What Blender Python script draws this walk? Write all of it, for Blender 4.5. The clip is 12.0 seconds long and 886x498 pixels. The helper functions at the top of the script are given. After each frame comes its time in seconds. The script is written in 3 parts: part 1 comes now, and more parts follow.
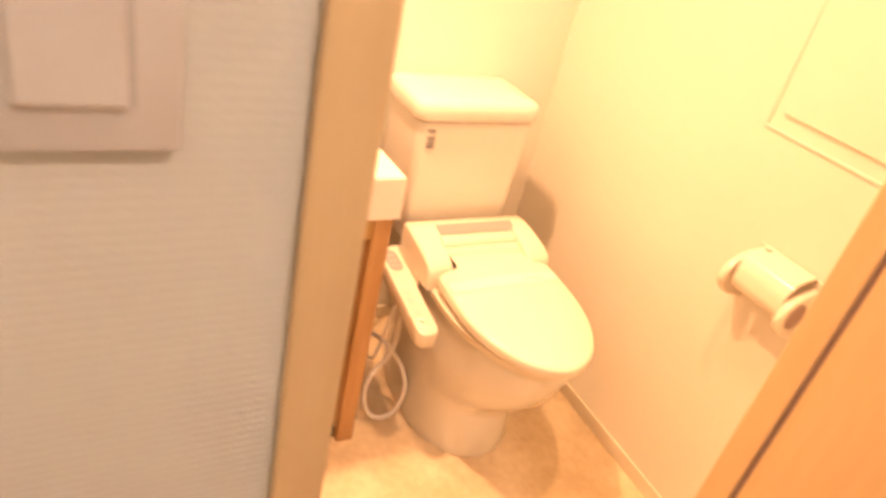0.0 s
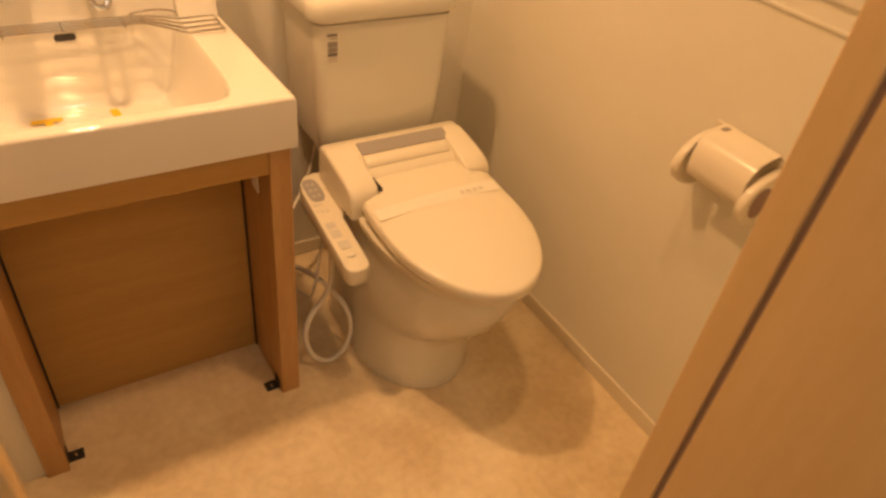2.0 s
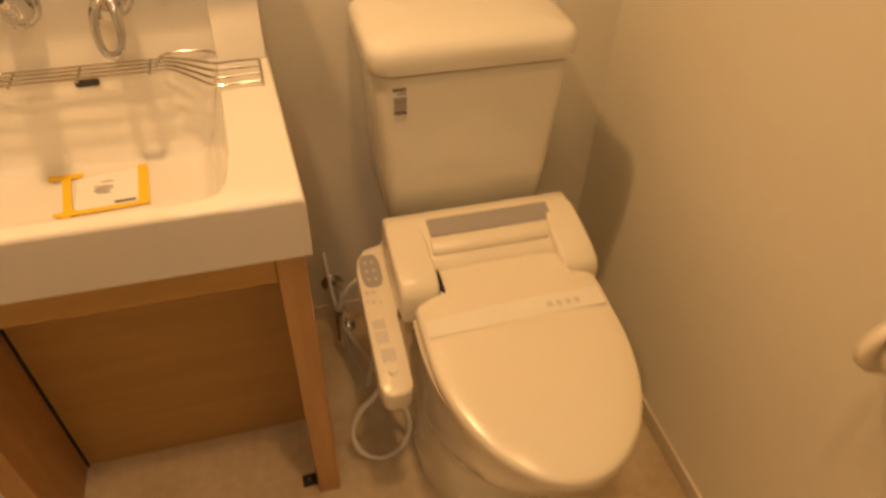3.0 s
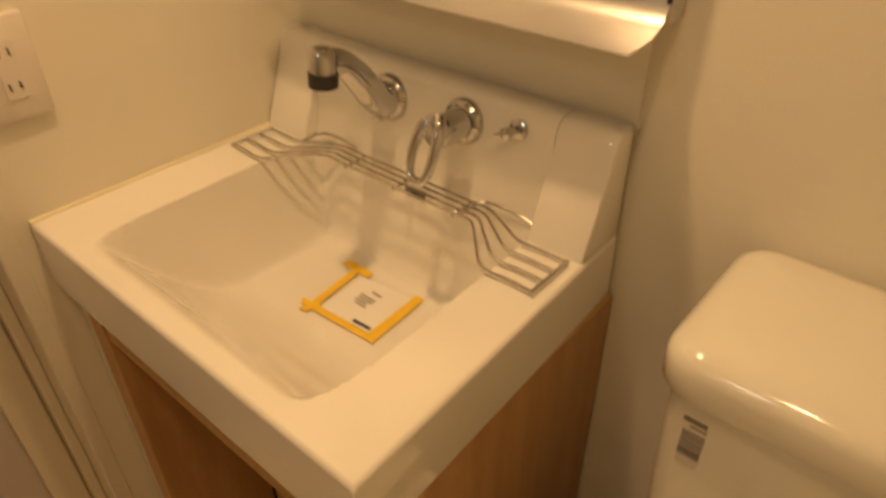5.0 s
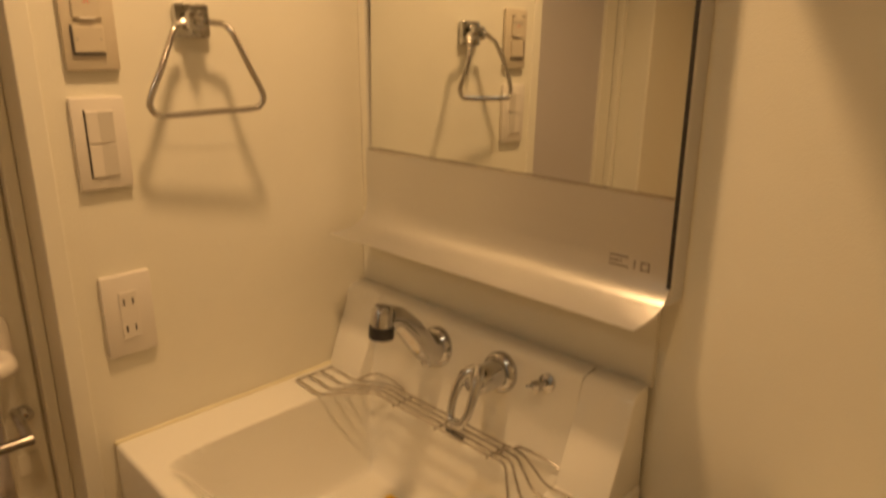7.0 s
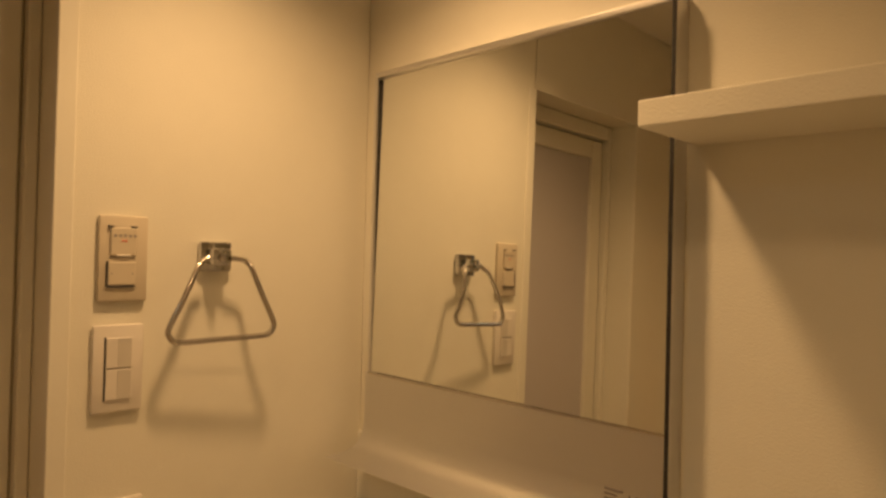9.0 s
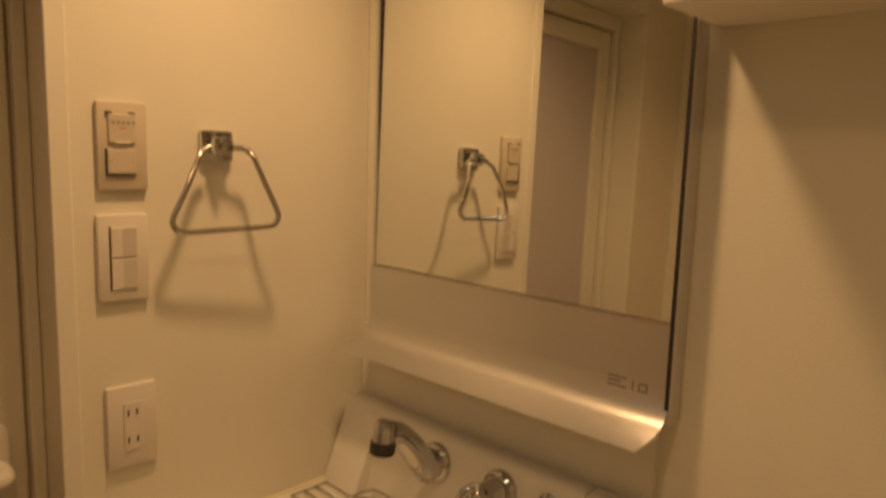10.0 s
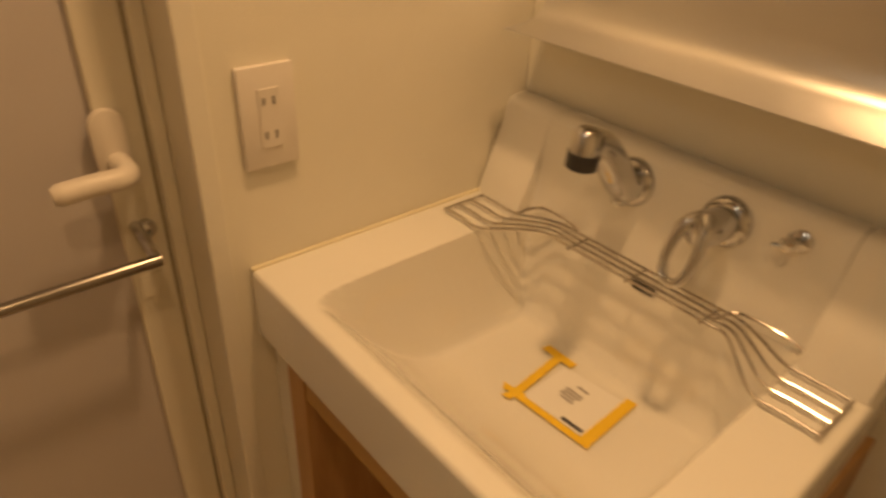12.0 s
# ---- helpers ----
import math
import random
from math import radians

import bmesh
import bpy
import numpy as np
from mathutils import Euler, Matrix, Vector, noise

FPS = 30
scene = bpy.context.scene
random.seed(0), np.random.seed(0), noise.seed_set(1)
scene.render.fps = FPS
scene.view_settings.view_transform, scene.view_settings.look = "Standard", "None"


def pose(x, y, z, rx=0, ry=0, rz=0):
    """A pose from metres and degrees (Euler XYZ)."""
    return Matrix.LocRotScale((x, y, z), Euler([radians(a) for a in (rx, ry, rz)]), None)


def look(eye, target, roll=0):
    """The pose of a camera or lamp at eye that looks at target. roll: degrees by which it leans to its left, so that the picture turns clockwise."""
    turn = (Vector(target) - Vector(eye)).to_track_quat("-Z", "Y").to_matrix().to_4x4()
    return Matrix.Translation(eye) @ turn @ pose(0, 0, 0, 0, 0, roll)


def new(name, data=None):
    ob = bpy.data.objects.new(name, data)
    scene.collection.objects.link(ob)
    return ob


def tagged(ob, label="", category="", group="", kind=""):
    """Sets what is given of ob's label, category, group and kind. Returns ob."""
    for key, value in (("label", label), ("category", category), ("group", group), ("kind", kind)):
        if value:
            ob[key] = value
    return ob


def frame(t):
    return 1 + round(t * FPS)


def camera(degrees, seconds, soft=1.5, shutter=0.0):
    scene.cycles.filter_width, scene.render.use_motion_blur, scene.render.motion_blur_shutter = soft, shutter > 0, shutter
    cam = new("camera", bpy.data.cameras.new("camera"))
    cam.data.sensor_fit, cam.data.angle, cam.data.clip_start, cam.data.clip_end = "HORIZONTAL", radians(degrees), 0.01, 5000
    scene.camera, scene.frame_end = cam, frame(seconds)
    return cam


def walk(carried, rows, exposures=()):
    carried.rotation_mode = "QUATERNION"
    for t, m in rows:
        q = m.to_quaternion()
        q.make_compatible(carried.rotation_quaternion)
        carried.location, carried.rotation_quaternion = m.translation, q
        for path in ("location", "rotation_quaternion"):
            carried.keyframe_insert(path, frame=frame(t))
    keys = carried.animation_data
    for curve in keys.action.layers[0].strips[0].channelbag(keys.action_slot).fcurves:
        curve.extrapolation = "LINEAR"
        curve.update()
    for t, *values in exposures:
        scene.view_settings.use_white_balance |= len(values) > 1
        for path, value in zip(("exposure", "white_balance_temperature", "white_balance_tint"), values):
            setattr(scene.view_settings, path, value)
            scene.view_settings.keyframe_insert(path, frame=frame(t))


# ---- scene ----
cam = camera(66.4, 12.0, soft=2.7, shutter=0.5)
PATH = [
    (0, (0.021, -1.548, 1.334), (0.96, -0.1, 0.313), 13.6),
    (0.2, (0.046, -1.538, 1.315), (1.055, -0.161, 0.263), 13.2),
    (0.5, (0.094, -1.527, 1.313), (1.169, -0.212, 0.247), 11.5),
    (0.7, (0.116, -1.522, 1.314), (1.21, -0.205, 0.272), 9.6),
    (1, (0.162, -1.514, 1.332), (1.18, -0.144, 0.282), 7.2),
    (1.5, (0.169, -1.492, 1.325), (1.169, -0.19, 0.184), 8.0),
    (2, (0.222, -1.459, 1.29), (1.144, -0.196, 0.043), 8.0),
    (2.2, (0.277, -1.409, 1.286), (1.112, -0.11, 0.016), 7.1),
    (2.5, (0.423, -1.294, 1.297), (1.113, 0.04, -0.024), 8.0),
    (2.7, (0.492, -1.242, 1.304), (1.081, 0.108, -0.049), 6.0),
    (4.3, (0.796, -0.676, 1.184), (0.231, 0.672, -0.182), -1.5),
    (4.5, (0.808, -0.658, 1.201), (0.07, 0.614, -0.155), -0.5),
    (5, (0.87, -0.669, 1.228), (-0.193, 0.557, 0.059), -0.5),
    (5.5, (0.908, -0.694, 1.248), (-0.312, 0.534, 0.246), -0.8),
    (6, (0.925, -0.715, 1.257), (-0.341, 0.528, 0.334), -0.0),
    (6.5, (0.933, -0.726, 1.279), (-0.383, 0.56, 0.496), -0.3),
    (7, (0.945, -0.737, 1.307), (-0.417, 0.612, 0.736), 0.2),
    (7.5, (0.948, -0.761, 1.319), (-0.429, 0.648, 0.975), 1.2),
    (7.7, (0.958, -0.749, 1.327), (-0.45, 0.644, 1.051), 0.8),
    (9.3, (0.971, -0.79, 1.347), (-0.428, 0.639, 1.39), 1.4),
    (9.5, (0.965, -0.792, 1.342), (-0.424, 0.647, 1.301), 1.5),
    (10, (0.95, -0.785, 1.331), (-0.426, 0.642, 1.068), 1.7),
    (10.5, (0.926, -0.772, 1.291), (-0.428, 0.613, 0.793), 1.9),
    (11, (0.868, -0.759, 1.267), (-0.43, 0.524, 0.448), 2.0),
    (11.5, (0.803, -0.73, 1.236), (-0.487, 0.442, 0.254), 1.2),
    (11.8, (0.734, -0.736, 1.23), (-0.546, 0.412, 0.209), 1.6),
    (12, (0.678, -0.743, 1.228), (-0.606, 0.368, 0.171), 2.5),
]
walk(cam, [(t, look(eye, target, roll)) for t, eye, target, roll in PATH], exposures=[
    (0.0, 2.05, 6600, 37), (0.5, 1.30, 6950, 31), (1.0, 0.95, 7200, 27), (1.5, 0.92, 7000, 24), (2.0, 0.65, 6950, 21), (2.5, 0.47, 6850, 18), (4.5, 0.06, 6150, 9),
    (5.5, -0.14, 6300, 10), (7.5, -0.3, 6400, 10), (9.5, -0.6, 6400, 10), (10.5, -0.66, 6600, 15), (11.5, -0.23, 6650, 14), (12.0, -0.25, 6600, 13)])

# ---- light: two warm downlights in the washroom, one whiter lamp in the corridor ----
LAMPS = [((0.345, -0.335, 2.0), 35.0, 131), ((0.75, -0.79, 2.0), 14.0, 134)]
world = bpy.data.worlds.new("world")
world.use_nodes = True
scene.world = world
world.node_tree.nodes["Background"].inputs[0].default_value = (0.5, 0.6, 0.8, 1)
world.node_tree.nodes["Background"].inputs[1].default_value = 0.02
for place, watts, cone in LAMPS:
    beam = bpy.data.lights.new("downlight", "SPOT")
    beam.energy, beam.color, beam.shadow_soft_size = watts, (1.0, 0.585, 0.25), 0.045
    beam.spot_size, beam.spot_blend = radians(cone), 1.0
    new("downlight", beam).location = place


# ---- materials ----
def material(name, color, rough=0.5, metal=0.0, second=None, scale=8.0, amount=0.5, bump=0.0, bump_scale=200.0,
             coat=0.0, stretch=(1, 1, 1), spec=0.5):
    """A surface of two tones mixed by large and small noise, with a fine relief."""
    m = bpy.data.materials.new(name)
    m.use_nodes = True
    n, l = m.node_tree.nodes, m.node_tree.links
    b = n["Principled BSDF"]
    b.inputs["Roughness"].default_value = rough
    b.inputs["Metallic"].default_value = metal
    b.inputs["Coat Weight"].default_value = coat
    b.inputs["Coat Roughness"].default_value = 0.05
    b.inputs["Specular IOR Level"].default_value = spec
    second = second or tuple(c * 0.93 for c in color)
    coord = n.new("ShaderNodeTexCoord")
    mapping = n.new("ShaderNodeMapping")
    mapping.inputs["Scale"].default_value = stretch
    l.new(coord.outputs["Object"], mapping.inputs["Vector"])
    big, small = n.new("ShaderNodeTexNoise"), n.new("ShaderNodeTexNoise")
    big.inputs["Scale"].default_value, big.inputs["Detail"].default_value = scale, 5
    small.inputs["Scale"].default_value, small.inputs["Detail"].default_value = scale * 9, 3
    for t in (big, small):
        l.new(mapping.outputs[0], t.inputs["Vector"])
    mix = n.new("ShaderNodeMath")
    mix.operation = "MULTIPLY_ADD"
    l.new(small.outputs[0], mix.inputs[0])
    mix.inputs[1].default_value = 0.45
    l.new(big.outputs[0], mix.inputs[2])
    ramp = n.new("ShaderNodeMapRange")
    ramp.inputs["From Min"].default_value, ramp.inputs["From Max"].default_value = 0.5, 0.95
    ramp.inputs["To Max"].default_value = amount
    l.new(mix.outputs[0], ramp.inputs["Value"])
    col = n.new("ShaderNodeMix")
    col.data_type = "RGBA"
    col.inputs["A"].default_value = (*color, 1)
    col.inputs["B"].default_value = (*second, 1)
    l.new(ramp.outputs[0], col.inputs["Factor"])
    l.new(col.outputs["Result"], b.inputs["Base Color"])
    if bump:
        fine = n.new("ShaderNodeTexNoise")
        fine.inputs["Scale"].default_value, fine.inputs["Detail"].default_value = bump_scale, 2
        l.new(mapping.outputs[0], fine.inputs["Vector"])
        node = n.new("ShaderNodeBump")
        node.inputs["Strength"].default_value, node.inputs["Distance"].default_value = bump, 0.002
        l.new(fine.outputs[0], node.inputs["Height"])
        l.new(node.outputs[0], b.inputs["Normal"])
    return m


def ribbed(name, color):
    """Wallpaper with fine uneven horizontal ribs."""
    m = material(name, color, 0.75, scale=5, amount=0.6)
    n, l = m.node_tree.nodes, m.node_tree.links
    wave, node, coord = n.new("ShaderNodeTexWave"), n.new("ShaderNodeBump"), n.new("ShaderNodeTexCoord")
    wave.bands_direction = "Z"
    wave.inputs["Scale"].default_value, wave.inputs["Distortion"].default_value = 55, 2.0
    wave.inputs["Detail"].default_value, wave.inputs["Detail Scale"].default_value = 2, 3
    node.inputs["Strength"].default_value, node.inputs["Distance"].default_value = 0.12, 0.001
    l.new(coord.outputs["Object"], wave.inputs["Vector"])
    l.new(wave.outputs["Fac"], node.inputs["Height"])
    l.new(node.outputs[0], n["Principled BSDF"].inputs["Normal"])
    return m


def glow(name, color, strength):
    m = bpy.data.materials.new(name)
    m.use_nodes = True
    b = m.node_tree.nodes["Principled BSDF"]
    b.inputs["Base Color"].default_value = (0.8, 0.8, 0.8, 1)
    b.inputs["Emission Color"].default_value = (*color, 1)
    b.inputs["Emission Strength"].default_value = strength
    return m


WALL = material("wall_paper", (0.79, 0.757, 0.655), 0.62, scale=3, amount=0.5, bump=0.25, bump_scale=420)
HALL = ribbed("hall_paper", (0.76, 0.74, 0.66))
CEIL = material("ceiling_paper", (0.84, 0.82, 0.78), 0.8, scale=3, bump=0.3, bump_scale=300)
FLOOR = material("vinyl_floor", (0.86, 0.73, 0.51), 0.38, second=(0.62, 0.48, 0.29), scale=5, amount=0.95, bump=0.15,
                 bump_scale=150)
HALLFLOOR = material("hall_floor", (0.42, 0.27, 0.15), 0.4, second=(0.3, 0.18, 0.09), scale=4, stretch=(8, 0.8, 1))
SKIRT = material("skirting_vinyl", (0.77, 0.70, 0.56), 0.6, scale=6)
OAK = material("oak_veneer", (0.52, 0.31, 0.13), 0.48, second=(0.40, 0.22, 0.08), scale=6, amount=0.8, bump=0.12,
               bump_scale=160, stretch=(7, 7, 0.7))
OAKFLAT = material("oak_back_panel", (0.50, 0.30, 0.095), 0.5, second=(0.41, 0.235, 0.07), scale=5, amount=0.8, bump=0.1,
                   bump_scale=160, stretch=(0.7, 6, 7))
JAMB = material("maple_laminate", (0.84, 0.60, 0.31), 0.42, second=(0.77, 0.53, 0.25), scale=5, amount=0.7, bump=0.08,
                bump_scale=160, stretch=(9, 9, 0.5))
SEALGREY = material("olive_seal", (0.42, 0.38, 0.28), 0.6)
DARK = material("dark_gap", (0.02, 0.017, 0.015), 0.7)
GASKET = material("grey_gasket", (0.34, 0.235, 0.21), 0.6)
CREAM = material("cream_frame", (0.78, 0.75, 0.66), 0.4, scale=4)
CERAMIC = material("white_ceramic", (0.80, 0.775, 0.71), 0.06, scale=2, amount=0.3, coat=0.6)
TANKWHITE = material("toilet_ceramic", (0.745, 0.725, 0.635), 0.1, scale=2, amount=0.4, coat=0.5)
IVORY = material("ivory_plastic", (0.79, 0.73, 0.585), 0.24, scale=3, amount=0.4)
IVORY2 = material("ivory_holder", (0.82, 0.76, 0.64), 0.22, scale=3, amount=0.4)
PLATE = material("plate_plastic", (0.74, 0.69, 0.63), 0.38, scale=4)
PLATEGREY = material("beige_plate", (0.60, 0.53, 0.42), 0.45, scale=4)
KEYGREY = material("grey_key_strip", (0.60, 0.56, 0.50), 0.5, scale=4)
CHROME = material("chrome", (0.60, 0.60, 0.61), 0.06, 1.0, amount=0.2)
STEEL = material("steel_wire", (0.60, 0.57, 0.54), 0.2, 1.0, amount=0.4)
ALU = material("brushed_aluminium", (0.70, 0.69, 0.68), 0.31, 0.9, scale=3, amount=0.3, bump=0.05, bump_scale=300,
               stretch=(0.3, 3, 12))
MIRROR = material("mirror_glass", (0.86, 0.87, 0.84), 0.01, 1.0, amount=0.05)
RUBBER = material("black_rubber", (0.03, 0.028, 0.03), 0.5)
TAPE = material("yellow_tape", (0.86, 0.56, 0.02), 0.6, scale=20, amount=0.5, bump=0.3, bump_scale=300)
PAPER = material("white_paper", (0.82, 0.80, 0.76), 0.7, scale=9, amount=0.3)
INK = material("dark_ink", (0.07, 0.065, 0.07), 0.6)
LABELGREY = material("label_ink", (0.20, 0.18, 0.17), 0.6)
INKGREY = material("grey_ink", (0.33, 0.30, 0.28), 0.6)
LCD = material("grey_panel", (0.35, 0.33, 0.31), 0.35, scale=30)
FILM = material("clear_tape", (0.83, 0.79, 0.68), 0.10, scale=12, amount=0.6)
DOORGREY = material("frosted_door_panel", (0.56, 0.53, 0.54), 0.35, scale=2, amount=0.3, bump=0.1, bump_scale=250)
ARMPRINT = material("pale_button_print", (0.60, 0.57, 0.50), 0.5)
HOSE = material("white_hose", (0.80, 0.77, 0.70), 0.4)
# plain chrome; the dark surroundings it mirrors are put into its base colour
BARMETAL = material("chrome_bar_dark_reflection", (0.30, 0.28, 0.26), 0.22, 1.0, amount=0.3)
RED = material("red_dot", (0.75, 0.06, 0.03), 0.4)
STOPPER = material("aged_sealant", (0.80, 0.74, 0.54), 0.4)
BULB = glow("warm_lamp_lens", (1.0, 0.60, 0.27), 12.0)
HALLBULB = glow("corridor_lamp_globe", (0.96, 0.85, 0.63), 21.0)


# ---- mesh helpers ----
def thing(name, at=(0, 0, 0), **tags):
    ob = new(name)
    ob.location = at
    ob.empty_display_size = 0.05
    return tagged(ob, **tags)


def part(name, bm, mat, parent=None, label="", smooth=False):
    """Links a bmesh, given in world metres, as one mesh object under a thing or a part."""
    bmesh.ops.recalc_face_normals(bm, faces=bm.faces[:])
    me = bpy.data.meshes.new(name)
    if smooth:
        for f in bm.faces:
            f.smooth = True
    bm.to_mesh(me)
    bm.free()
    me.materials.append(mat)
    if smooth:
        me.set_sharp_from_angle(angle=radians(42))
    ob = new(name, me)
    if parent:
        bpy.context.view_layer.update()
        ob.parent = parent
        ob.matrix_parent_inverse = parent.matrix_world.inverted()
    return tagged(ob, label=label)


def box(x0, x1, y0, y1, z0, z1, bevel=0.0, seg=2, bm=None):
    own = bmesh.new()
    bmesh.ops.create_cube(own, size=1)
    for v in own.verts:
        v.co = ((x0 + x1) / 2 + v.co.x * (x1 - x0), (y0 + y1) / 2 + v.co.y * (y1 - y0), (z0 + z1) / 2 + v.co.z * (z1 - z0))
    if bevel:
        bmesh.ops.bevel(own, geom=own.edges[:], offset=bevel, segments=seg, profile=0.5, affect="EDGES")
    if bm is None:
        return own
    me = bpy.data.meshes.new("tmp")
    own.to_mesh(me)
    own.free()
    bm.from_mesh(me)
    bpy.data.meshes.remove(me)
    return bm


def smooth_line(points, steps=8):
    """Catmull-Rom through the points."""
    p = [Vector(q) for q in points]
    p = [p[0] * 2 - p[1]] + p + [p[-1] * 2 - p[-2]]
    out = []
    for i in range(1, len(p) - 2):
        a, b, c, d = p[i - 1:i + 3]
        for k in range(steps):
            t = k / steps
            out.append(0.5 * (2 * b + (c - a) * t + (2 * a - 5 * b + 4 * c - d) * t * t + (3 * b - a - 3 * c + d) * t ** 3))
    return out + [p[-2]]


def tube(points, radius, sides=10, bm=None, closed=False):
    """A round bar along the points; radius may be a list."""
    bm = bm or bmesh.new()
    p = [Vector(q) for q in points]
    n = len(p)
    rad = radius if isinstance(radius, (list, tuple)) else [radius] * n
    rings, side = [], None
    for i in range(n):
        if closed:
            d = (p[(i + 1) % n] - p[i - 1]).normalized()
        else:
            d = (p[min(i + 1, n - 1)] - p[max(i - 1, 0)]).normalized()
        if side is None:
            side = d.orthogonal().normalized()
        side = (side - d * side.dot(d)).normalized()
        up = d.cross(side)
        rings.append([bm.verts.new(p[i] + rad[i] * (side * math.cos(a) + up * math.sin(a)))
                      for a in (2 * math.pi * k / sides for k in range(sides))])
    for i in range(n if closed else n - 1):
        a, b = rings[i], rings[(i + 1) % n]
        for k in range(sides):
            bm.faces.new((a[k], a[(k + 1) % sides], b[(k + 1) % sides], b[k]))
    if not closed:
        bm.faces.new(rings[0][::-1])
        bm.faces.new(rings[-1])
    return bm


def loft(rings, bm=None, cap=True):
    """Skins rings of points, each with the same count."""
    bm = bm or bmesh.new()
    made = [[bm.verts.new(q) for q in r] for r in rings]
    k = len(made[0])
    for a, b in zip(made, made[1:]):
        for i in range(k):
            bm.faces.new((a[i], a[(i + 1) % k], b[(i + 1) % k], b[i]))
    if cap:
        bm.faces.new(made[0][::-1])
        bm.faces.new(made[-1])
    return bm


def prism(outline, axis, a, b, bevel=0.0, seg=2):
    """An outline of 2D points, drawn out along an axis from a to b. Outline order: the two other axes, in x, y, z order."""
    def co(u, v, w):
        return {"x": (w, u, v), "y": (u, w, v), "z": (u, v, w)}[axis]
    bm = bmesh.new()
    lo = [bm.verts.new(co(u, v, a)) for u, v in outline]
    hi = [bm.verts.new(co(u, v, b)) for u, v in outline]
    n = len(outline)
    for i in range(n):
        bm.faces.new((lo[i], lo[(i + 1) % n], hi[(i + 1) % n], hi[i]))
    f1, f2 = bm.faces.new(lo[::-1]), bm.faces.new(hi)
    bmesh.ops.recalc_face_normals(bm, faces=bm.faces[:])
    if bevel:
        bmesh.ops.bevel(bm, geom=list({e for f in (f1, f2) for e in f.edges}), offset=bevel, segments=seg, profile=0.5,
                        affect="EDGES")
    return bm


def turned(profile, base, axis, sides=24):
    """A turned piece: (radius, height) pairs from base along axis."""
    axis = Vector(axis).normalized()
    u = axis.orthogonal().normalized()
    v = axis.cross(u)
    return loft([[Vector(base) + axis * h + r * (u * math.cos(a) + v * math.sin(a))
                  for a in (2 * math.pi * k / sides for k in range(sides))] for r, h in profile])


def structure(name, bm, mat, label="", category="wall", parent=None):
    return tagged(part(name, bm, mat, parent, label), category=category, kind="structure")


# ---- the rooms ----
RIGHT, FRONT, HALLY, TOP = 1.27, -1.19, -1.27, 2.03
BATHX = -0.10
DOOR_L, DOOR_R, DOOR_H = 0.160, 0.79, 1.93
RECESS0, RECESS1, RECESS_H = -0.513, -0.970, 1.76

structure("floor", box(-0.25, RIGHT + 0.1, HALLY + 0.04, 0.1, -0.08, 0.0), FLOOR,
          "mottled beige stone-pattern vinyl washroom floor", "floor")
structure("floor_hall", box(-1.0, 1.9, -3.0, HALLY + 0.04, -0.08, -0.002), HALLFLOOR, "brown wooden corridor floor", "floor")
structure("wall_back", box(-0.25, RIGHT + 0.1, 0.0, 0.1, 0, TOP), WALL, "cream papered wall behind basin and toilet")
structure("wall_right", box(RIGHT, RIGHT + 0.1, HALLY + 0.051, 0.0, 0, TOP), WALL, "cream papered wall beside the toilet")
structure("wall_left", box(-0.25, 0.0, RECESS0, 0.0, 0, TOP, 0.004), WALL,
          "cream papered wall with switches and towel ring beside basin")
structure("wall_left_header", box(-0.25, 0.0, RECESS1, RECESS0 - 0.001, RECESS_H, TOP), WALL,
          "cream papered lintel above the bathroom door")
structure("wall_left_front", box(-0.25, 0.0, HALLY + 0.051, RECESS1 - 0.001, 0, TOP, 0.004), WALL,
          "cream papered wall between the two doors")
structure("wall_front_left", box(0.0005, DOOR_L - 0.03, HALLY + 0.051, FRONT, 0, TOP), WALL, "cream papered wall beside the doorway")
structure("wall_front_right", box(DOOR_R + 0.031, RIGHT - 0.0005, HALLY + 0.051, FRONT, 0, TOP), WALL,
          "cream papered wall between doorway and access panel")
structure("wall_front_header", box(DOOR_L - 0.029, DOOR_R + 0.03, HALLY + 0.051, FRONT, DOOR_H + 0.03, TOP), WALL,
          "cream papered wall above the doorway")
structure("wall_hall_left", box(-1.1, -1.0, -3.0, HALLY, 0, 2.4), HALL, "grey-white corridor end wall")
structure("wall_hall_right", box(1.9, 2.0, -3.0, HALLY, 0, 2.4), HALL, "grey-white corridor end wall")
structure("wall_hall_back", box(-1.1, 2.0, -3.1, -3.0, 0, 2.4), HALL, "grey-white corridor wall")
structure("wall_hall_front_left", box(-1.1, DOOR_L - 0.03, HALLY, HALLY + 0.05, 0, 2.4), HALL, "grey-white ribbed corridor wall")
structure("wall_hall_front_right", box(DOOR_R + 0.031, 2.0, HALLY, HALLY + 0.05, 0, 2.4), HALL, "grey-white corridor wall")
structure("wall_hall_upper", box(DOOR_L - 0.029, DOOR_R + 0.03, HALLY, HALLY + 0.05, DOOR_H + 0.03, 2.4), HALL, "grey-white corridor wall")
structure("ceiling", box(-0.25, RIGHT + 0.1, HALLY + 0.051, 0.1, TOP, TOP + 0.06), CEIL, "off-white papered washroom ceiling", "ceiling")
structure("ceiling_hall", box(-1.1, 2.0, -3.1, HALLY + 0.1, 2.4, 2.46), CEIL, "off-white corridor ceiling", "ceiling")
structure("baseboard_right", box(RIGHT - 0.007, RIGHT, FRONT + 0.001, -0.008, 0, 0.045, 0.002), SKIRT,
          "beige vinyl skirting strip at the wall's foot", "baseboard")
structure("baseboard_back", box(0.60, RIGHT - 0.008, -0.007, 0.0, 0, 0.045, 0.002), SKIRT,
          "beige vinyl skirting strip behind the toilet", "baseboard")
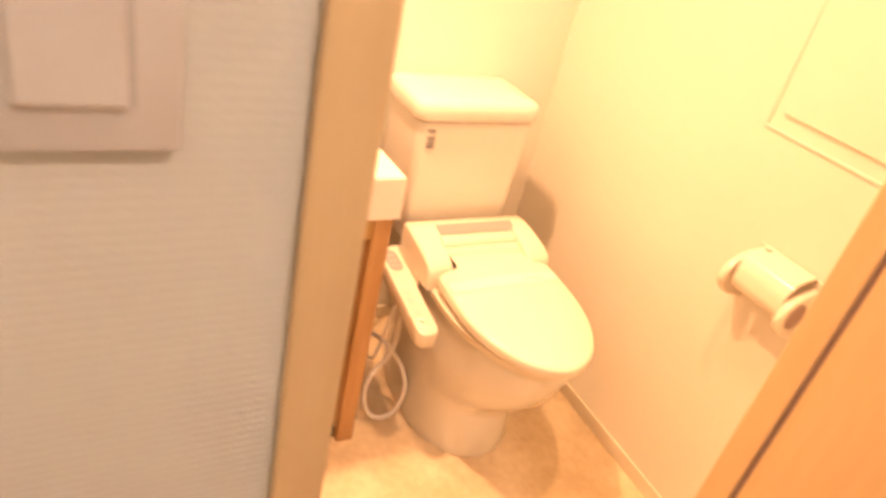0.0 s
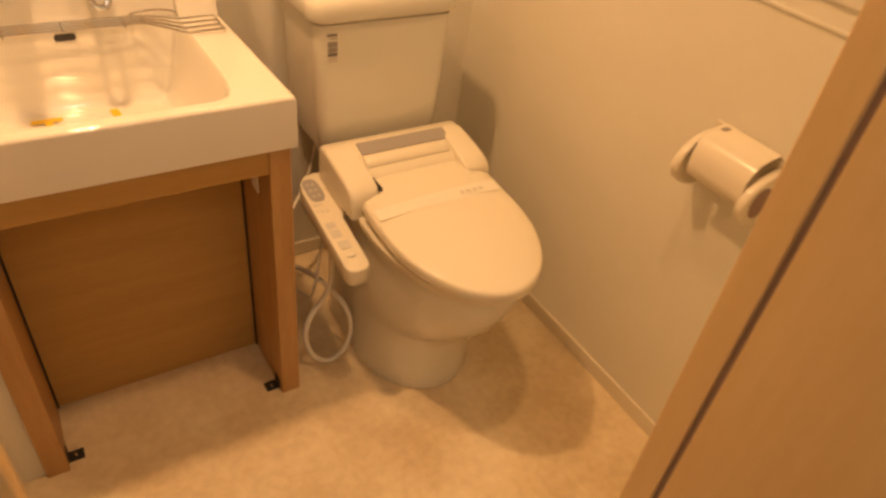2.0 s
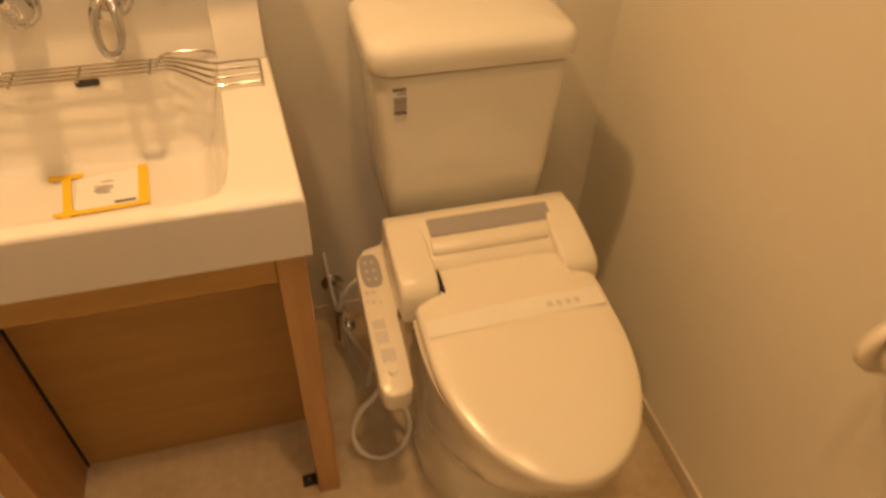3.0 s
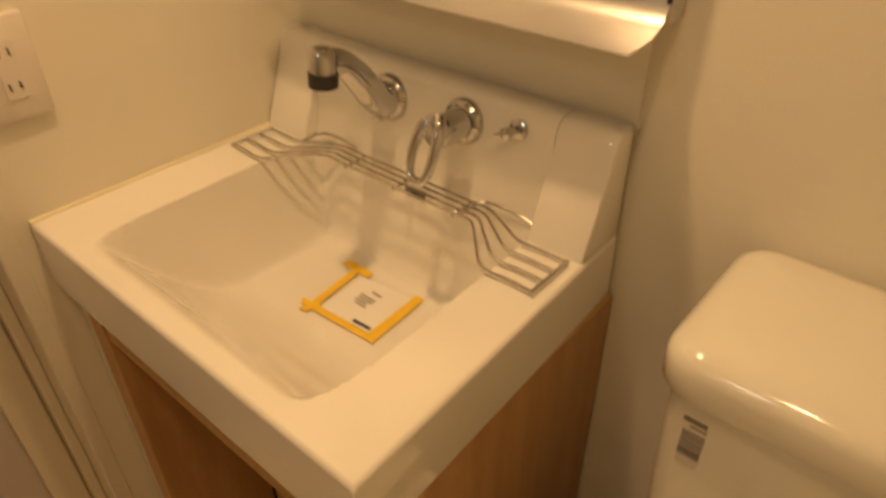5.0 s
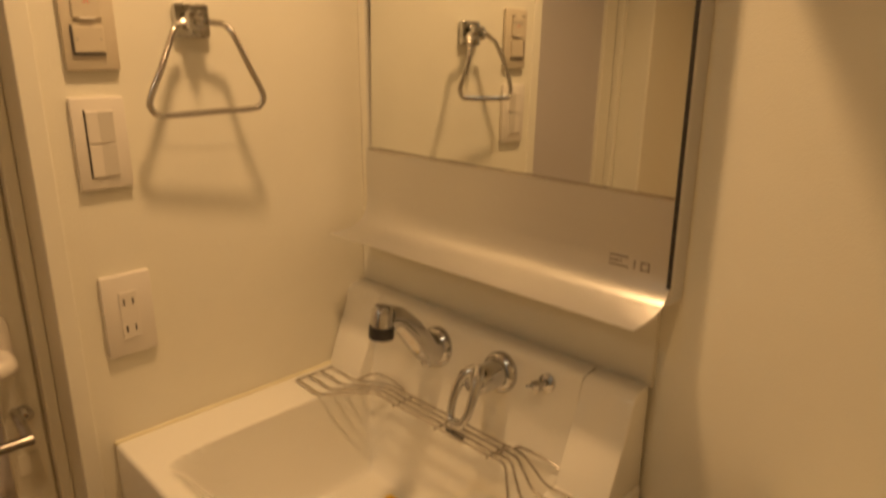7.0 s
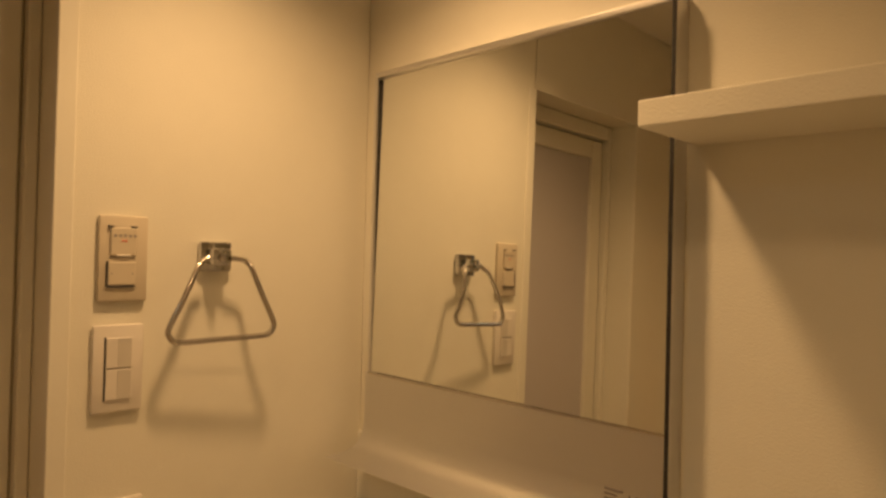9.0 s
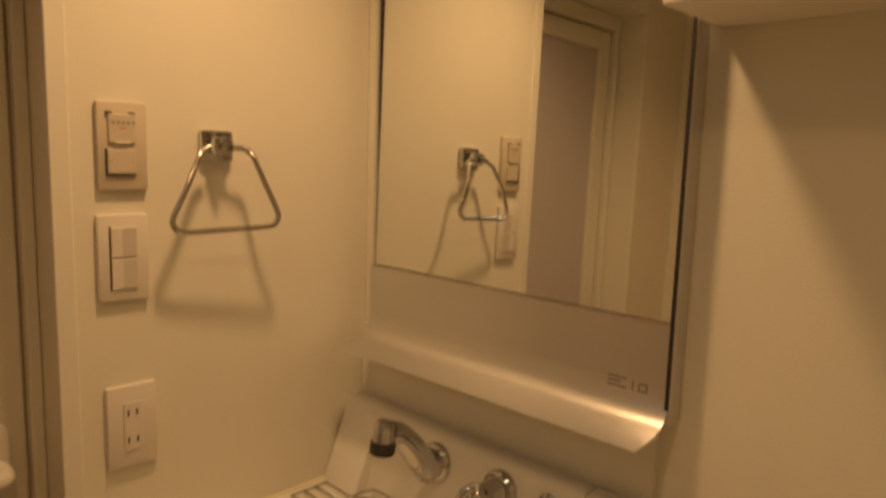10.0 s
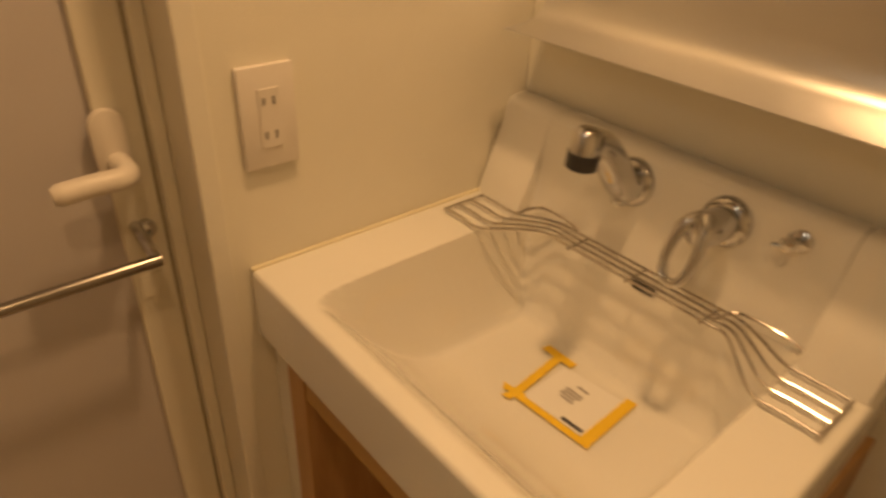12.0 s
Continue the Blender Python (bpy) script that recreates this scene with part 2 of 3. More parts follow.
# corner bead where the wall returns to the bathroom door
structure("trim_corner", box(-0.012, 0.0025, RECESS0 - 0.003, RECESS0 + 0.022, 0.0, RECESS_H, 0.002), CREAM,
          "cream corner strip at the wall's end", "trim")

# entrance door frame
frame_d = thing("door_frame", (DOOR_L, FRONT, 0), label="maple-laminate wooden frame of the washroom doorway",
                category="door frame", kind="structure")
part("jamb", box(DOOR_L - 0.029, DOOR_L - 0.010, HALLY, -1.2425, 0, DOOR_H, 0.002), JAMB, frame_d)
part("gasket", box(DOOR_L - 0.029, DOOR_L - 0.012, -1.2424, -1.2392, 0, DOOR_H), GASKET, frame_d, "dark joint in the door rebate")
part("strike_strip", box(DOOR_L - 0.029, DOOR_L - 0.003, -1.2390, -1.2062, 0, DOOR_H, 0.001), CREAM, frame_d, "pale strip in the door rebate")
part("jamb", box(DOOR_L - 0.029, DOOR_L + 0.005, -1.2060, FRONT + 0.006, 0, DOOR_H, 0.002), JAMB, frame_d)
part("casing", box(DOOR_L - 0.045, DOOR_L - 0.0105, HALLY - 0.007, HALLY - 0.0005, 0, DOOR_H + 0.03, 0.002), JAMB, frame_d,
     "flat wooden casing on the corridor wall")
part("casing", box(0.080, DOOR_L - 0.0295, FRONT, FRONT + 0.010, 0, DOOR_H + 0.04, 0.002), JAMB, frame_d, "flat wooden casing on the wall")
part("jamb", box(DOOR_R, DOOR_R + 0.030, -1.224, FRONT + 0.006, 0, DOOR_H, 0.002), JAMB, frame_d)
part("gasket", box(DOOR_R + 0.004, DOOR_R + 0.028, -1.2315, -1.2242, 0, DOOR_H), GASKET, frame_d, "grey rubber draught strip")
part("head", box(DOOR_L - 0.029, DOOR_R + 0.030, HALLY - 0.006, FRONT + 0.006, DOOR_H, DOOR_H + 0.03, 0.002), JAMB, frame_d)
leaf = thing("door_1", (DOOR_R, -1.38, 0), label="maple-laminate washroom door swung open into the corridor", category="door",
             kind="structure")
part("leaf", box(DOOR_R + 0.001, DOOR_R + 0.029, -1.86, -1.2318, 0.01, DOOR_H - 0.01, 0.002), JAMB, leaf)
bm = tube(smooth_line([(DOOR_R + 0.004, -1.70, 0.98), (DOOR_R - 0.03, -1.70, 0.98), (DOOR_R - 0.045, -1.78, 0.98),
                       (DOOR_R - 0.045, -1.70, 0.98)], 5), 0.009)
part("door_handle", bm, STEEL, leaf, "brushed steel lever handle", True)

# bathroom door in its recess
bath = thing("door_2", (BATHX, -0.8, 0), label="closed bathroom door with grey frosted panel and cream frame", category="door",
             kind="structure")
part("outer_frame", box(BATHX - 0.03, BATHX + 0.022, RECESS0 - 0.017, RECESS0 - 0.0004, 0.0, RECESS_H - 0.002, 0.003), CREAM, bath)
part("outer_frame", box(BATHX - 0.03, BATHX + 0.022, RECESS1 + 0.0004, RECESS1 + 0.017, 0.0, RECESS_H - 0.002, 0.003), CREAM, bath)
part("outer_frame", box(BATHX - 0.03, BATHX + 0.022, RECESS1 + 0.018, RECESS0 - 0.018, RECESS_H - 0.04, RECESS_H - 0.002, 0.003),
     CREAM, bath)
part("sill", box(BATHX - 0.03, BATHX + 0.03, RECESS1 + 0.018, RECESS0 - 0.018, 0.0, 0.05, 0.004), CREAM, bath)
y0, y1, z0, z1 = RECESS1 + 0.020, RECESS0 - 0.020, 0.054, RECESS_H - 0.045
part("stile", box(BATHX - 0.022, BATHX + 0.004, y1 - 0.05, y1, z0, z1, 0.003), CREAM, bath)
part("stile", box(BATHX - 0.022, BATHX + 0.004, y0, y0 + 0.05, z0, z1, 0.003), CREAM, bath)
part("door_rail", box(BATHX - 0.022, BATHX + 0.004, y0 + 0.051, y1 - 0.051, z1 - 0.05, z1, 0.003), CREAM, bath)
part("door_rail", box(BATHX - 0.022, BATHX + 0.004, y0 + 0.051, y1 - 0.051, z0, z0 + 0.06, 0.003), CREAM, bath)
part("panel", box(BATHX - 0.016, BATHX - 0.006, y0 + 0.048, y1 - 0.048, z0 + 0.05, z1 - 0.045), DOORGREY, bath,
     "grey frosted plastic door panel")
part("seal", box(BATHX - 0.03, BATHX + 0.001, y1 + 0.0005, y1 + 0.0025, z0, z1), SEALGREY, bath)
part("seal", box(BATHX - 0.03, BATHX + 0.001, y0 - 0.0025, y0 - 0.0005, z0, z1), DARK, bath)
esc = part("escutcheon", prism([(-0.574 + 0.019 * math.cos(a), 0.918 + (0.020 if math.sin(a) > 0 else -0.03) + 0.019 * math.sin(a))
                                for a in (2 * math.pi * k / 24 for k in range(24))], "x", BATHX + 0.004, BATHX + 0.016, 0.003),
           PLATE, bath, "cream lever plate", True)
lev = smooth_line([(BATHX + 0.012, -0.571, 0.895), (BATHX + 0.040, -0.570, 0.894), (BATHX + 0.054, -0.578, 0.893),
                   (BATHX + 0.055, -0.612, 0.893), (BATHX + 0.055, -0.650, 0.891)], 6)
part("lever", tube(lev, [0.0125] * (len(lev) - 1) + [0.009], 12), PLATE, bath, "cream plastic lever", True)
part("lock", turned([(0.0, 0), (0.012, 0), (0.012, 0.008), (0.009, 0.012), (0.004, 0.013), (0.004, 0.009), (0, 0.009)],
                    (BATHX + 0.004, -0.556, 0.80), (1, 0, 0)), CHROME, bath, "chrome lock cylinder", True)
part("lock_plate", box(BATHX + 0.004, BATHX + 0.0055, -0.575, -0.548, 0.70, 0.735, 0.0005), CREAM, bath)

bar = thing("towel_bar", (BATHX, -0.565, 0.79), label="chrome towel bar across the bathroom door, dark reflections put into its colour", category="towel bar")
part("bar", tube([(-0.03, -0.562, 0.79), (-0.03, -0.925, 0.79)], 0.0075, 12), BARMETAL, bar, smooth=True)
for yy in (-0.567, -0.92):
    part("bracket", tube(smooth_line([(BATHX + 0.004, yy, 0.806), (BATHX + 0.03, yy, 0.803), (-0.03, yy, 0.79)], 4), 0.007),
         CHROME, bar, smooth=True)

# recessed ceiling lamps
for (lx, ly, lz), watts, cone in LAMPS:
    lamp = thing("ceiling_light", (lx, ly, TOP), label="small round recessed downlight in the washroom ceiling", category="lamp",
                 group="washroom downlights")
    part("trim_ring", turned([(0.045, 0.0), (0.062, 0.0), (0.060, -0.006), (0.048, -0.006), (0.045, 0.0)], (lx, ly, TOP), (0, 0, 1), 32),
         CEIL, lamp, smooth=True)
    part("lens", turned([(0, -0.002), (0.044, -0.002), (0.044, -0.0035), (0, -0.004)], (lx, ly, TOP), (0, 0, 1), 32), BULB, lamp,
         "glowing warm lens", True)
lamp2 = thing("ceiling_light", (0.4, -2.2, 2.4), label="round globe lamp on the corridor ceiling", category="lamp")
part("base", turned([(0, 0), (0.06, 0), (0.06, -0.03), (0.03, -0.05), (0, -0.05)], (0.4, -2.2, 2.4), (0, 0, 1)), CEIL, lamp2,
     smooth=True)
bm = bmesh.new()
bmesh.ops.create_uvsphere(bm, u_segments=24, v_segments=14, radius=0.09, matrix=Matrix.Translation((0.4, -2.2, 2.28)))
part("globe", bm, HALLBULB, lamp2, "glowing globe", True)


# ---- washbasin with counter ----
def ease(t):
    t = max(0.0, min(1.0, t))
    return t * t * (3 - 2 * t)


BX0, BX1, BY0, BY1, BZ = 0.003, 0.600, -0.470, -0.012, 0.755
HX0, HX1, HY0, HY1 = 0.094, 0.516, -0.447, -0.070


def basin_z(x, y):
    """Top of the ceramic: flat rim, bowl with a shallow sloping floor, rounded outer edge."""
    z = BZ
    for d in (BX1 - x, y - BY0):
        if d < 0.007:
            z -= 0.007 - math.sqrt(max(0, 0.007 ** 2 - (0.007 - d) ** 2))
    dl, dr, df, db = x - HX0, HX1 - x, y - HY0, HY1 - y
    if min(dl, dr, df, db) > 0:
        floor = 0.146 + 0.010 * ease((y + 0.38) / 0.25)
        df, dr = df * df / (df + 0.030), dr * dr / (dr + 0.008)  # rolled lips at the front and at one side
        gap = sum((1 - min(1, d / w)) ** 6 for d, w in ((dl, 0.042), (dr, 0.055), (df, 0.155), (db, 0.040)))
        z -= floor * max(0.0, 1 - gap ** 0.36)
    return z


def steps(a, b, fine, n):
    """Even steps from a to b, with extra ones at the listed places."""
    return sorted(set([round(a + (b - a) * i / n, 5) for i in range(n + 1)] + [round(f, 5) for f in fine if a <= f <= b]))


basin = thing("washbasin", (0.3, -0.25, 0.67), label="white ceramic washbasin counter with raised back between wall and toilet",
              category="washbasin")
fine_x = [BX1 - d for d in (0.0005, 0.002, 0.004, 0.0055)] + [HX0 + d for d in (0.0, 0.003, 0.006, 0.012)] + \
         [HX1 - d for d in (0.0, 0.003, 0.006, 0.012)]
fine_y = [BY0 + d for d in (0.0005, 0.002, 0.004, 0.0055)] + [HY0 + d for d in (0.0, 0.004, 0.01)] + [HY1 - d for d in (0, 0.002, 0.005)]
xs, ys = steps(BX0, BX1, fine_x, 110), steps(BY0, BY1, fine_y, 90)
bm = bmesh.new()
top = [[bm.verts.new((x, y, basin_z(x, y))) for y in ys] for x in xs]
low = [[bm.verts.new((x, y, min(0.658, basin_z(x, y) - 0.015))) for y in ys] for x in xs]
for grid, turn in ((top, False), (low, True)):
    for i in range(len(xs) - 1):
        for j in range(len(ys) - 1):
            f = (grid[i][j], grid[i + 1][j], grid[i + 1][j + 1], grid[i][j + 1])
            bm.faces.new(f[::-1] if turn else f)
for i in range(len(xs) - 1):
    for j in (0, len(ys) - 1):
        bm.faces.new((top[i][j], low[i][j], low[i + 1][j], top[i + 1][j]))
for j in range(len(ys) - 1):
    for i in (0, len(xs) - 1):
        bm.faces.new((top[i][j], low[i][j], low[i][j + 1], top[i][j + 1]))
for v in bm.verts:
    if v.co.x > 0.3:
        v.co.x -= 0.016 * (v.co.y - BY0) / 0.458 * (v.co.x - 0.3) / 0.3
part("bowl", bm, CERAMIC, basin, smooth=True)
# raised back: set-back middle and two end cheeks with a curved side
mid = [(-0.072, 0.735), (-0.069, 0.755), (-0.052, 0.862), (-0.048, 0.884), (-0.043, 0.8935), (-0.034, 0.8975), (-0.012, 0.899), (-0.012, 0.735)]
part("back_panel", prism(mid, "x", HX0 - 0.002, HX1 - 0.010), CERAMIC, basin, smooth=True)
cheek = [(-0.094, 0.7555), (-0.0915, 0.768), (-0.062, 0.842), (-0.054, 0.862), (-0.0495, 0.884), (-0.044, 0.8935), (-0.035, 0.898),
         (-0.012, 0.8995), (-0.012, 0.7555)]
part("cheek", prism(cheek, "x", 0.003, HX0 - 0.002, 0.004), CERAMIC, basin, smooth=True)
part("cheek", prism(cheek, "x", HX1 - 0.010, 0.5835, 0.004), CERAMIC, basin, smooth=True)
slot = [(0.303 + (0.012 if math.cos(a) > 0 else -0.012) + 0.0065 * math.cos(a), 0.733 + 0.0065 * math.sin(a))
        for a in (2 * math.pi * k / 20 for k in range(20))]
part("overflow_slot", prism(slot, "y", -0.0755, -0.0700), RUBBER, basin, "black overflow slot")
part("sealant", box(0.0, 0.006, -0.47, -0.012, 0.753, 0.759, 0.002), STOPPER, basin, "pale sealant bead along the wall")

# backing strip under the mirror
structure("trim_splash", box(0.003, 0.583, -0.008, 0.0, 0.895, 1.03), WALL, "cream backing board under the mirror shelf", "trim")

# spout, lever and plug knob
spout = thing("spout_tap", (0.243, -0.052, 0.86), label="chrome swivel spout with black nozzle on the basin's back", category="tap")
part("flange", turned([(0, 0), (0.032, 0), (0.032, 0.005), (0.029, 0.010), (0.024, 0.013), (0, 0.013)], (0.243, -0.0515, 0.855),
                      (0, -1, 0.15)), CHROME, spout, smooth=True)
arm = smooth_line([(0.243, -0.058, 0.855), (0.243, -0.074, 0.859), (0.244, -0.094, 0.879), (0.245, -0.115, 0.905),
                   (0.246, -0.138, 0.928), (0.247, -0.158, 0.936)], 6)
part("arm", tube(arm, [0.0255 - 0.0085 * min(1, i / 26) for i in range(len(arm))], 20), CHROME, spout, smooth=True)
part("inlet", turned([(0, 0), (0.010, 0), (0.010, 0.010), (0.007, 0.013), (0, 0.013)], (0.243, -0.074, 0.842), (0, -0.5, -1), 14), CHROME, spout,
     "small chrome screw cap under the spout", True)
part("nozzle", turned([(0, 0.017), (0.011, 0.0165), (0.0160, 0.011), (0.0170, -0.014), (0, -0.014)], (0.247, -0.167, 0.938),
                      (0.03, 0.08, 1)), CHROME, spout, smooth=True)
part("nozzle_cap", turned([(0, 0.0), (0.0185, 0.0), (0.0185, -0.018), (0.016, -0.0195), (0, -0.0195)], (0.247, -0.168, 0.926),
                          (0.03, 0.08, 1)), RUBBER, spout, "black nozzle cap", True)
tap = thing("lever_tap", (0.374, -0.052, 0.86), label="chrome looped lever tap on the basin's back", category="tap")
part("flange", turned([(0, 0), (0.030, 0), (0.030, 0.006), (0.027, 0.010), (0.021, 0.013), (0, 0.013)], (0.374, -0.0515, 0.858),
                      (0, -1, 0.15)), CHROME, tap, smooth=True)
part("barrel", turned([(0, 0), (0.0205, 0), (0.0205, 0.030), (0.0195, 0.046), (0.015, 0.054), (0, 0.056)], (0.374, -0.060, 0.859), (-0.03, -1, 0.04)),
     CHROME, tap, smooth=True)
hoop = smooth_line([(0.370, -0.100, 0.877), (0.358, -0.113, 0.868), (0.352, -0.124, 0.845), (0.353, -0.133, 0.822), (0.359, -0.139, 0.809),
                    (0.368, -0.1405, 0.806), (0.377, -0.139, 0.809), (0.383, -0.133, 0.822), (0.385, -0.124, 0.845), (0.382, -0.113, 0.868),
                    (0.374, -0.100, 0.877)], 5)
part("loop_lever", tube(hoop, [0.0092 - 0.0034 * min(1, min(i, len(hoop) - 1 - i) / 14) for i in range(len(hoop))], 12), CHROME, tap, smooth=True)
plug = thing("plug_knob", (0.455, -0.052, 0.868), label="small chrome pull knob for the basin plug", category="knob")
part("rosette", turned([(0, 0), (0.0125, 0), (0.0125, 0.004), (0.007, 0.007), (0, 0.007)], (0.456, -0.051, 0.871), (0, -1, 0.15)),
     CHROME, plug, smooth=True)
part("knob", turned([(0, 0), (0.004, 0), (0.004, 0.012), (0.008, 0.015), (0.008, 0.021), (0, 0.023)], (0.456, -0.055, 0.872),
                    (-0.2, -1, 0.0)), CHROME, plug, smooth=True)
part("pin", tube([(0.449, -0.070, 0.869), (0.437, -0.074, 0.866)], 0.0022, 8), CHROME, plug, smooth=True)

# wire rack over the back of the bowl
rack = thing("wire_rack", (0.3, -0.11, 0.756), label="stainless steel wire rack spanning the back of the basin", category="rack")
ZR = 0.762
for k in range(4):
    ye, ym = -0.108 - 0.0235 * k, -0.076 - 0.0125 * k
    pts = [(0.030, ye, ZR), (0.062, ye, ZR), (0.096, ye, ZR), (0.128, (ye + ym) / 2, ZR + 0.001), (0.160, ym, ZR), (0.20, ym, ZR), (0.30, ym, ZR), (0.40, ym, ZR),
           (0.435, ym, ZR), (0.468, (ye + ym) / 2, ZR + 0.001), (0.502, ye, ZR), (0.536, ye, ZR), (0.570, ye, ZR)]
    part("wire", tube(smooth_line(pts, 5), 0.0021, 8), STEEL, rack, smooth=True)
for x in (0.029, 0.571):
    part("end_wire", tube([(x, -0.106, ZR), (x, -0.182, ZR)], 0.0021, 8), STEEL, rack, smooth=True)
for x in (0.205, 0.300, 0.404):
    part("cross_wire", tube([(x, -0.074, ZR - 0.004), (x, -0.116, ZR - 0.004)], 0.0021, 8), STEEL, rack, smooth=True)
for x0, x1 in ((0.100, 0.190), (0.412, 0.505)):
    pts = [(x0, -0.104, ZR), (x0 + 0.01, -0.075, ZR + 0.004), (x0 + 0.03, -0.0735, ZR + 0.008), (x1 - 0.03, -0.0735, ZR + 0.008),
           (x1 - 0.008, -0.0735, ZR + 0.004), (x1, -0.076, ZR)]
    part("back_loop", tube(smooth_line(pts, 5), 0.0021, 8), STEEL, rack, smooth=True)


# leaflet taped to the bowl's floor
def on_bowl(outline, lift, thick, n=7):
    """A thin sheet over a four-cornered outline that follows the bowl's floor."""
    bm = bmesh.new()
    a, b, c, d = [Vector(p) for p in outline]
    rows = []
    for h in (lift, lift + thick):
        grid = []
        for i in range(n + 1):
            line = []
            for j in range(n + 1):
                p = a.lerp(b, i / n).lerp(d.lerp(c, i / n), j / n)
                line.append(bm.verts.new((p.x, p.y, basin_z(p.x, p.y) + h)))
            grid.append(line)
        rows.append(grid)
    for g in rows:
        for i in range(n):
            for j in range(n):
                bm.faces.new((g[i][j], g[i + 1][j], g[i + 1][j + 1], g[i][j + 1]))
    rim = [(i, 0) for i in range(n)] + [(n, j) for j in range(n)] + [(n - i, n) for i in range(n)] + [(0, n - j) for j in range(n)]
    for k in range(len(rim)):
        p, q = rim[k], rim[(k + 1) % len(rim)]
        bm.faces.new((rows[0][p[0]][p[1]], rows[0][q[0]][q[1]], rows[1][q[0]][q[1]], rows[1][p[0]][p[1]]))
    return bm


leaflet = thing("leaflet", (0.29, -0.17, 0.59), label="white printed leaflet lying in the basin", category="leaflet")
part("sheet", on_bowl([(0.260, -0.232), (0.354, -0.226), (0.348, -0.133), (0.254, -0.143)], 0.0015, 0.0006), PAPER, leaflet)
for x0, x1, y in ((0.292, 0.310, -0.162), (0.283, 0.311, -0.175), (0.284, 0.311, -0.181), (0.283, 0.306, -0.187), (0.288, 0.309, -0.193)):
    part("print", on_bowl([(x0, y), (x1, y), (x1, y + 0.0035), (x0, y + 0.0035)], 0.0024, 0.0003, 2), INKGREY, leaflet)
part("print", on_bowl([(0.317, -0.2245), (0.349, -0.2225), (0.349, -0.2165), (0.317, -0.2185)], 0.0024, 0.0003, 2), INK, leaflet,
     "dark printed bar")
for outline in ([(0.246, -0.244), (0.259, -0.243), (0.243, -0.136), (0.230, -0.138)], [(0.228, -0.236), (0.236, -0.246), (0.268, -0.240), (0.262, -0.230)],
                [(0.243, -0.256), (0.256, -0.254), (0.258, -0.236), (0.246, -0.238)],
                [(0.208, -0.142), (0.262, -0.141), (0.262, -0.128), (0.210, -0.127)],
                [(0.246, -0.246), (0.372, -0.238), (0.370, -0.228), (0.248, -0.234)],
                [(0.354, -0.238), (0.371, -0.236), (0.361, -0.124), (0.346, -0.126)]):
    tagged(part("masking_tape", on_bowl(outline, 0.0030 + random.random() * 0.0006, 0.0004), TAPE),
           label="strip of orange-yellow masking tape in the basin", category="tape", group="tape round the leaflet")

# open cabinet that carries the basin
cab = thing("vanity_stand", (0.3, -0.25, 0), label="oak-veneer open stand under the washbasin", category="cabinet")
part("side_panel", box(0.549, 0.590, -0.462, -0.005, 0, 0.657, 0.0015), OAK, cab)
part("side_panel", box(0.058, 0.099, -0.462, -0.005, 0, 0.657, 0.0015), OAK, cab)
part("apron", box(0.0995, 0.5485, -0.460, -0.440, 0.606, 0.657, 0.0015), OAKFLAT, cab)
part("back_board", box(0.0995, 0.5485, -0.285, -0.270, 0, 0.57, 0.001), OAKFLAT, cab)
part("joint_strip", box(0.0995, 0.1035, -0.290, -0.2852, 0, 0.57), DARK, cab)
part("joint_strip", box(0.5445, 0.5485, -0.290, -0.2852, 0, 0.57), DARK, cab)
part("filler", box(0.002, 0.0575, -0.452, -0.434, 0, 0.657, 0.001), CREAM, cab, "cream filler strip at the wall")
part("sticker", box(0.547, 0.5488, -0.39, -0.355, 0.52, 0.56), PAPER, cab, "small white label")
for x0, x1, xl in ((0.518, 0.5488, 0.5460), (0.0992, 0.130, 0.0992)):
    bm = box(x0, x1, -0.443, -0.417, 0.0, 0.003, 0.0008)
    box(xl, xl + 0.0028, -0.443, -0.417, 0.003, 0.028, 0.0005, bm=bm)
    bracket = part("foot_bracket", bm, RUBBER, cab, "dark metal angle bracket")
    part("screw", turned([(0, 0), (0.004, 0), (0.003, 0.002), (0, 0.0025)], ((x0 + x1) / 2, -0.43, 0.003), (0, 0, 1), 10), STEEL, bracket)

# ---- mirror with metal shelf ----
mirror = thing("mirror_cabinet", (0.325, 0, 1.0), label="wall mirror with thin metal frame above an aluminium panel",
               category="mirror")
MX0, MX1, MZ0, MZ1 = 0.050, 0.605, 1.145, 1.662
glass = box(MX0 + 0.003, MX1 - 0.003, -0.020, -0.010, MZ0 + 0.001, MZ1 - 0.003)
for v in glass.verts:  # the pane stands slightly askew in its frame
    if v.co.y < -0.015:
        v.co.y = -0.0225 - 0.0125 * (v.co.x - 0.3) + 0.0138 * (v.co.z - 1.4)
part("glass", glass, MIRROR, mirror, "clear mirror glass")
part("backing", box(MX0 + 0.004, MX1 - 0.004, -0.0095, 0.0, 1.03, MZ1 - 0.004), DARK, mirror)
part("frame", box(MX0 - 0.002, MX1 + 0.002, -0.0255, 0.0, MZ1 - 0.0025, MZ1 + 0.007, 0.002), ALU, mirror)
part("frame", box(MX0 - 0.006, MX0 + 0.0025, -0.0240, 0.0, 1.02, MZ1 - 0.003, 0.0015), ALU, mirror)
part("frame", box(MX1 - 0.0025, MX1 + 0.003, -0.0325, 0.0, 1.02, MZ1 - 0.003, 0.0015), ALU, mirror)
part("frame_edge", box(MX1 - 0.0025, MX1 + 0.0025, -0.0342, -0.0327, 1.040, MZ1 - 0.004), DARK, mirror, "dark edge strip")
part("frame_edge", box(MX0 + 0.0026, MX0 + 0.0036, -0.0205, -0.012, MZ0, MZ1 - 0.004), DARK, mirror)
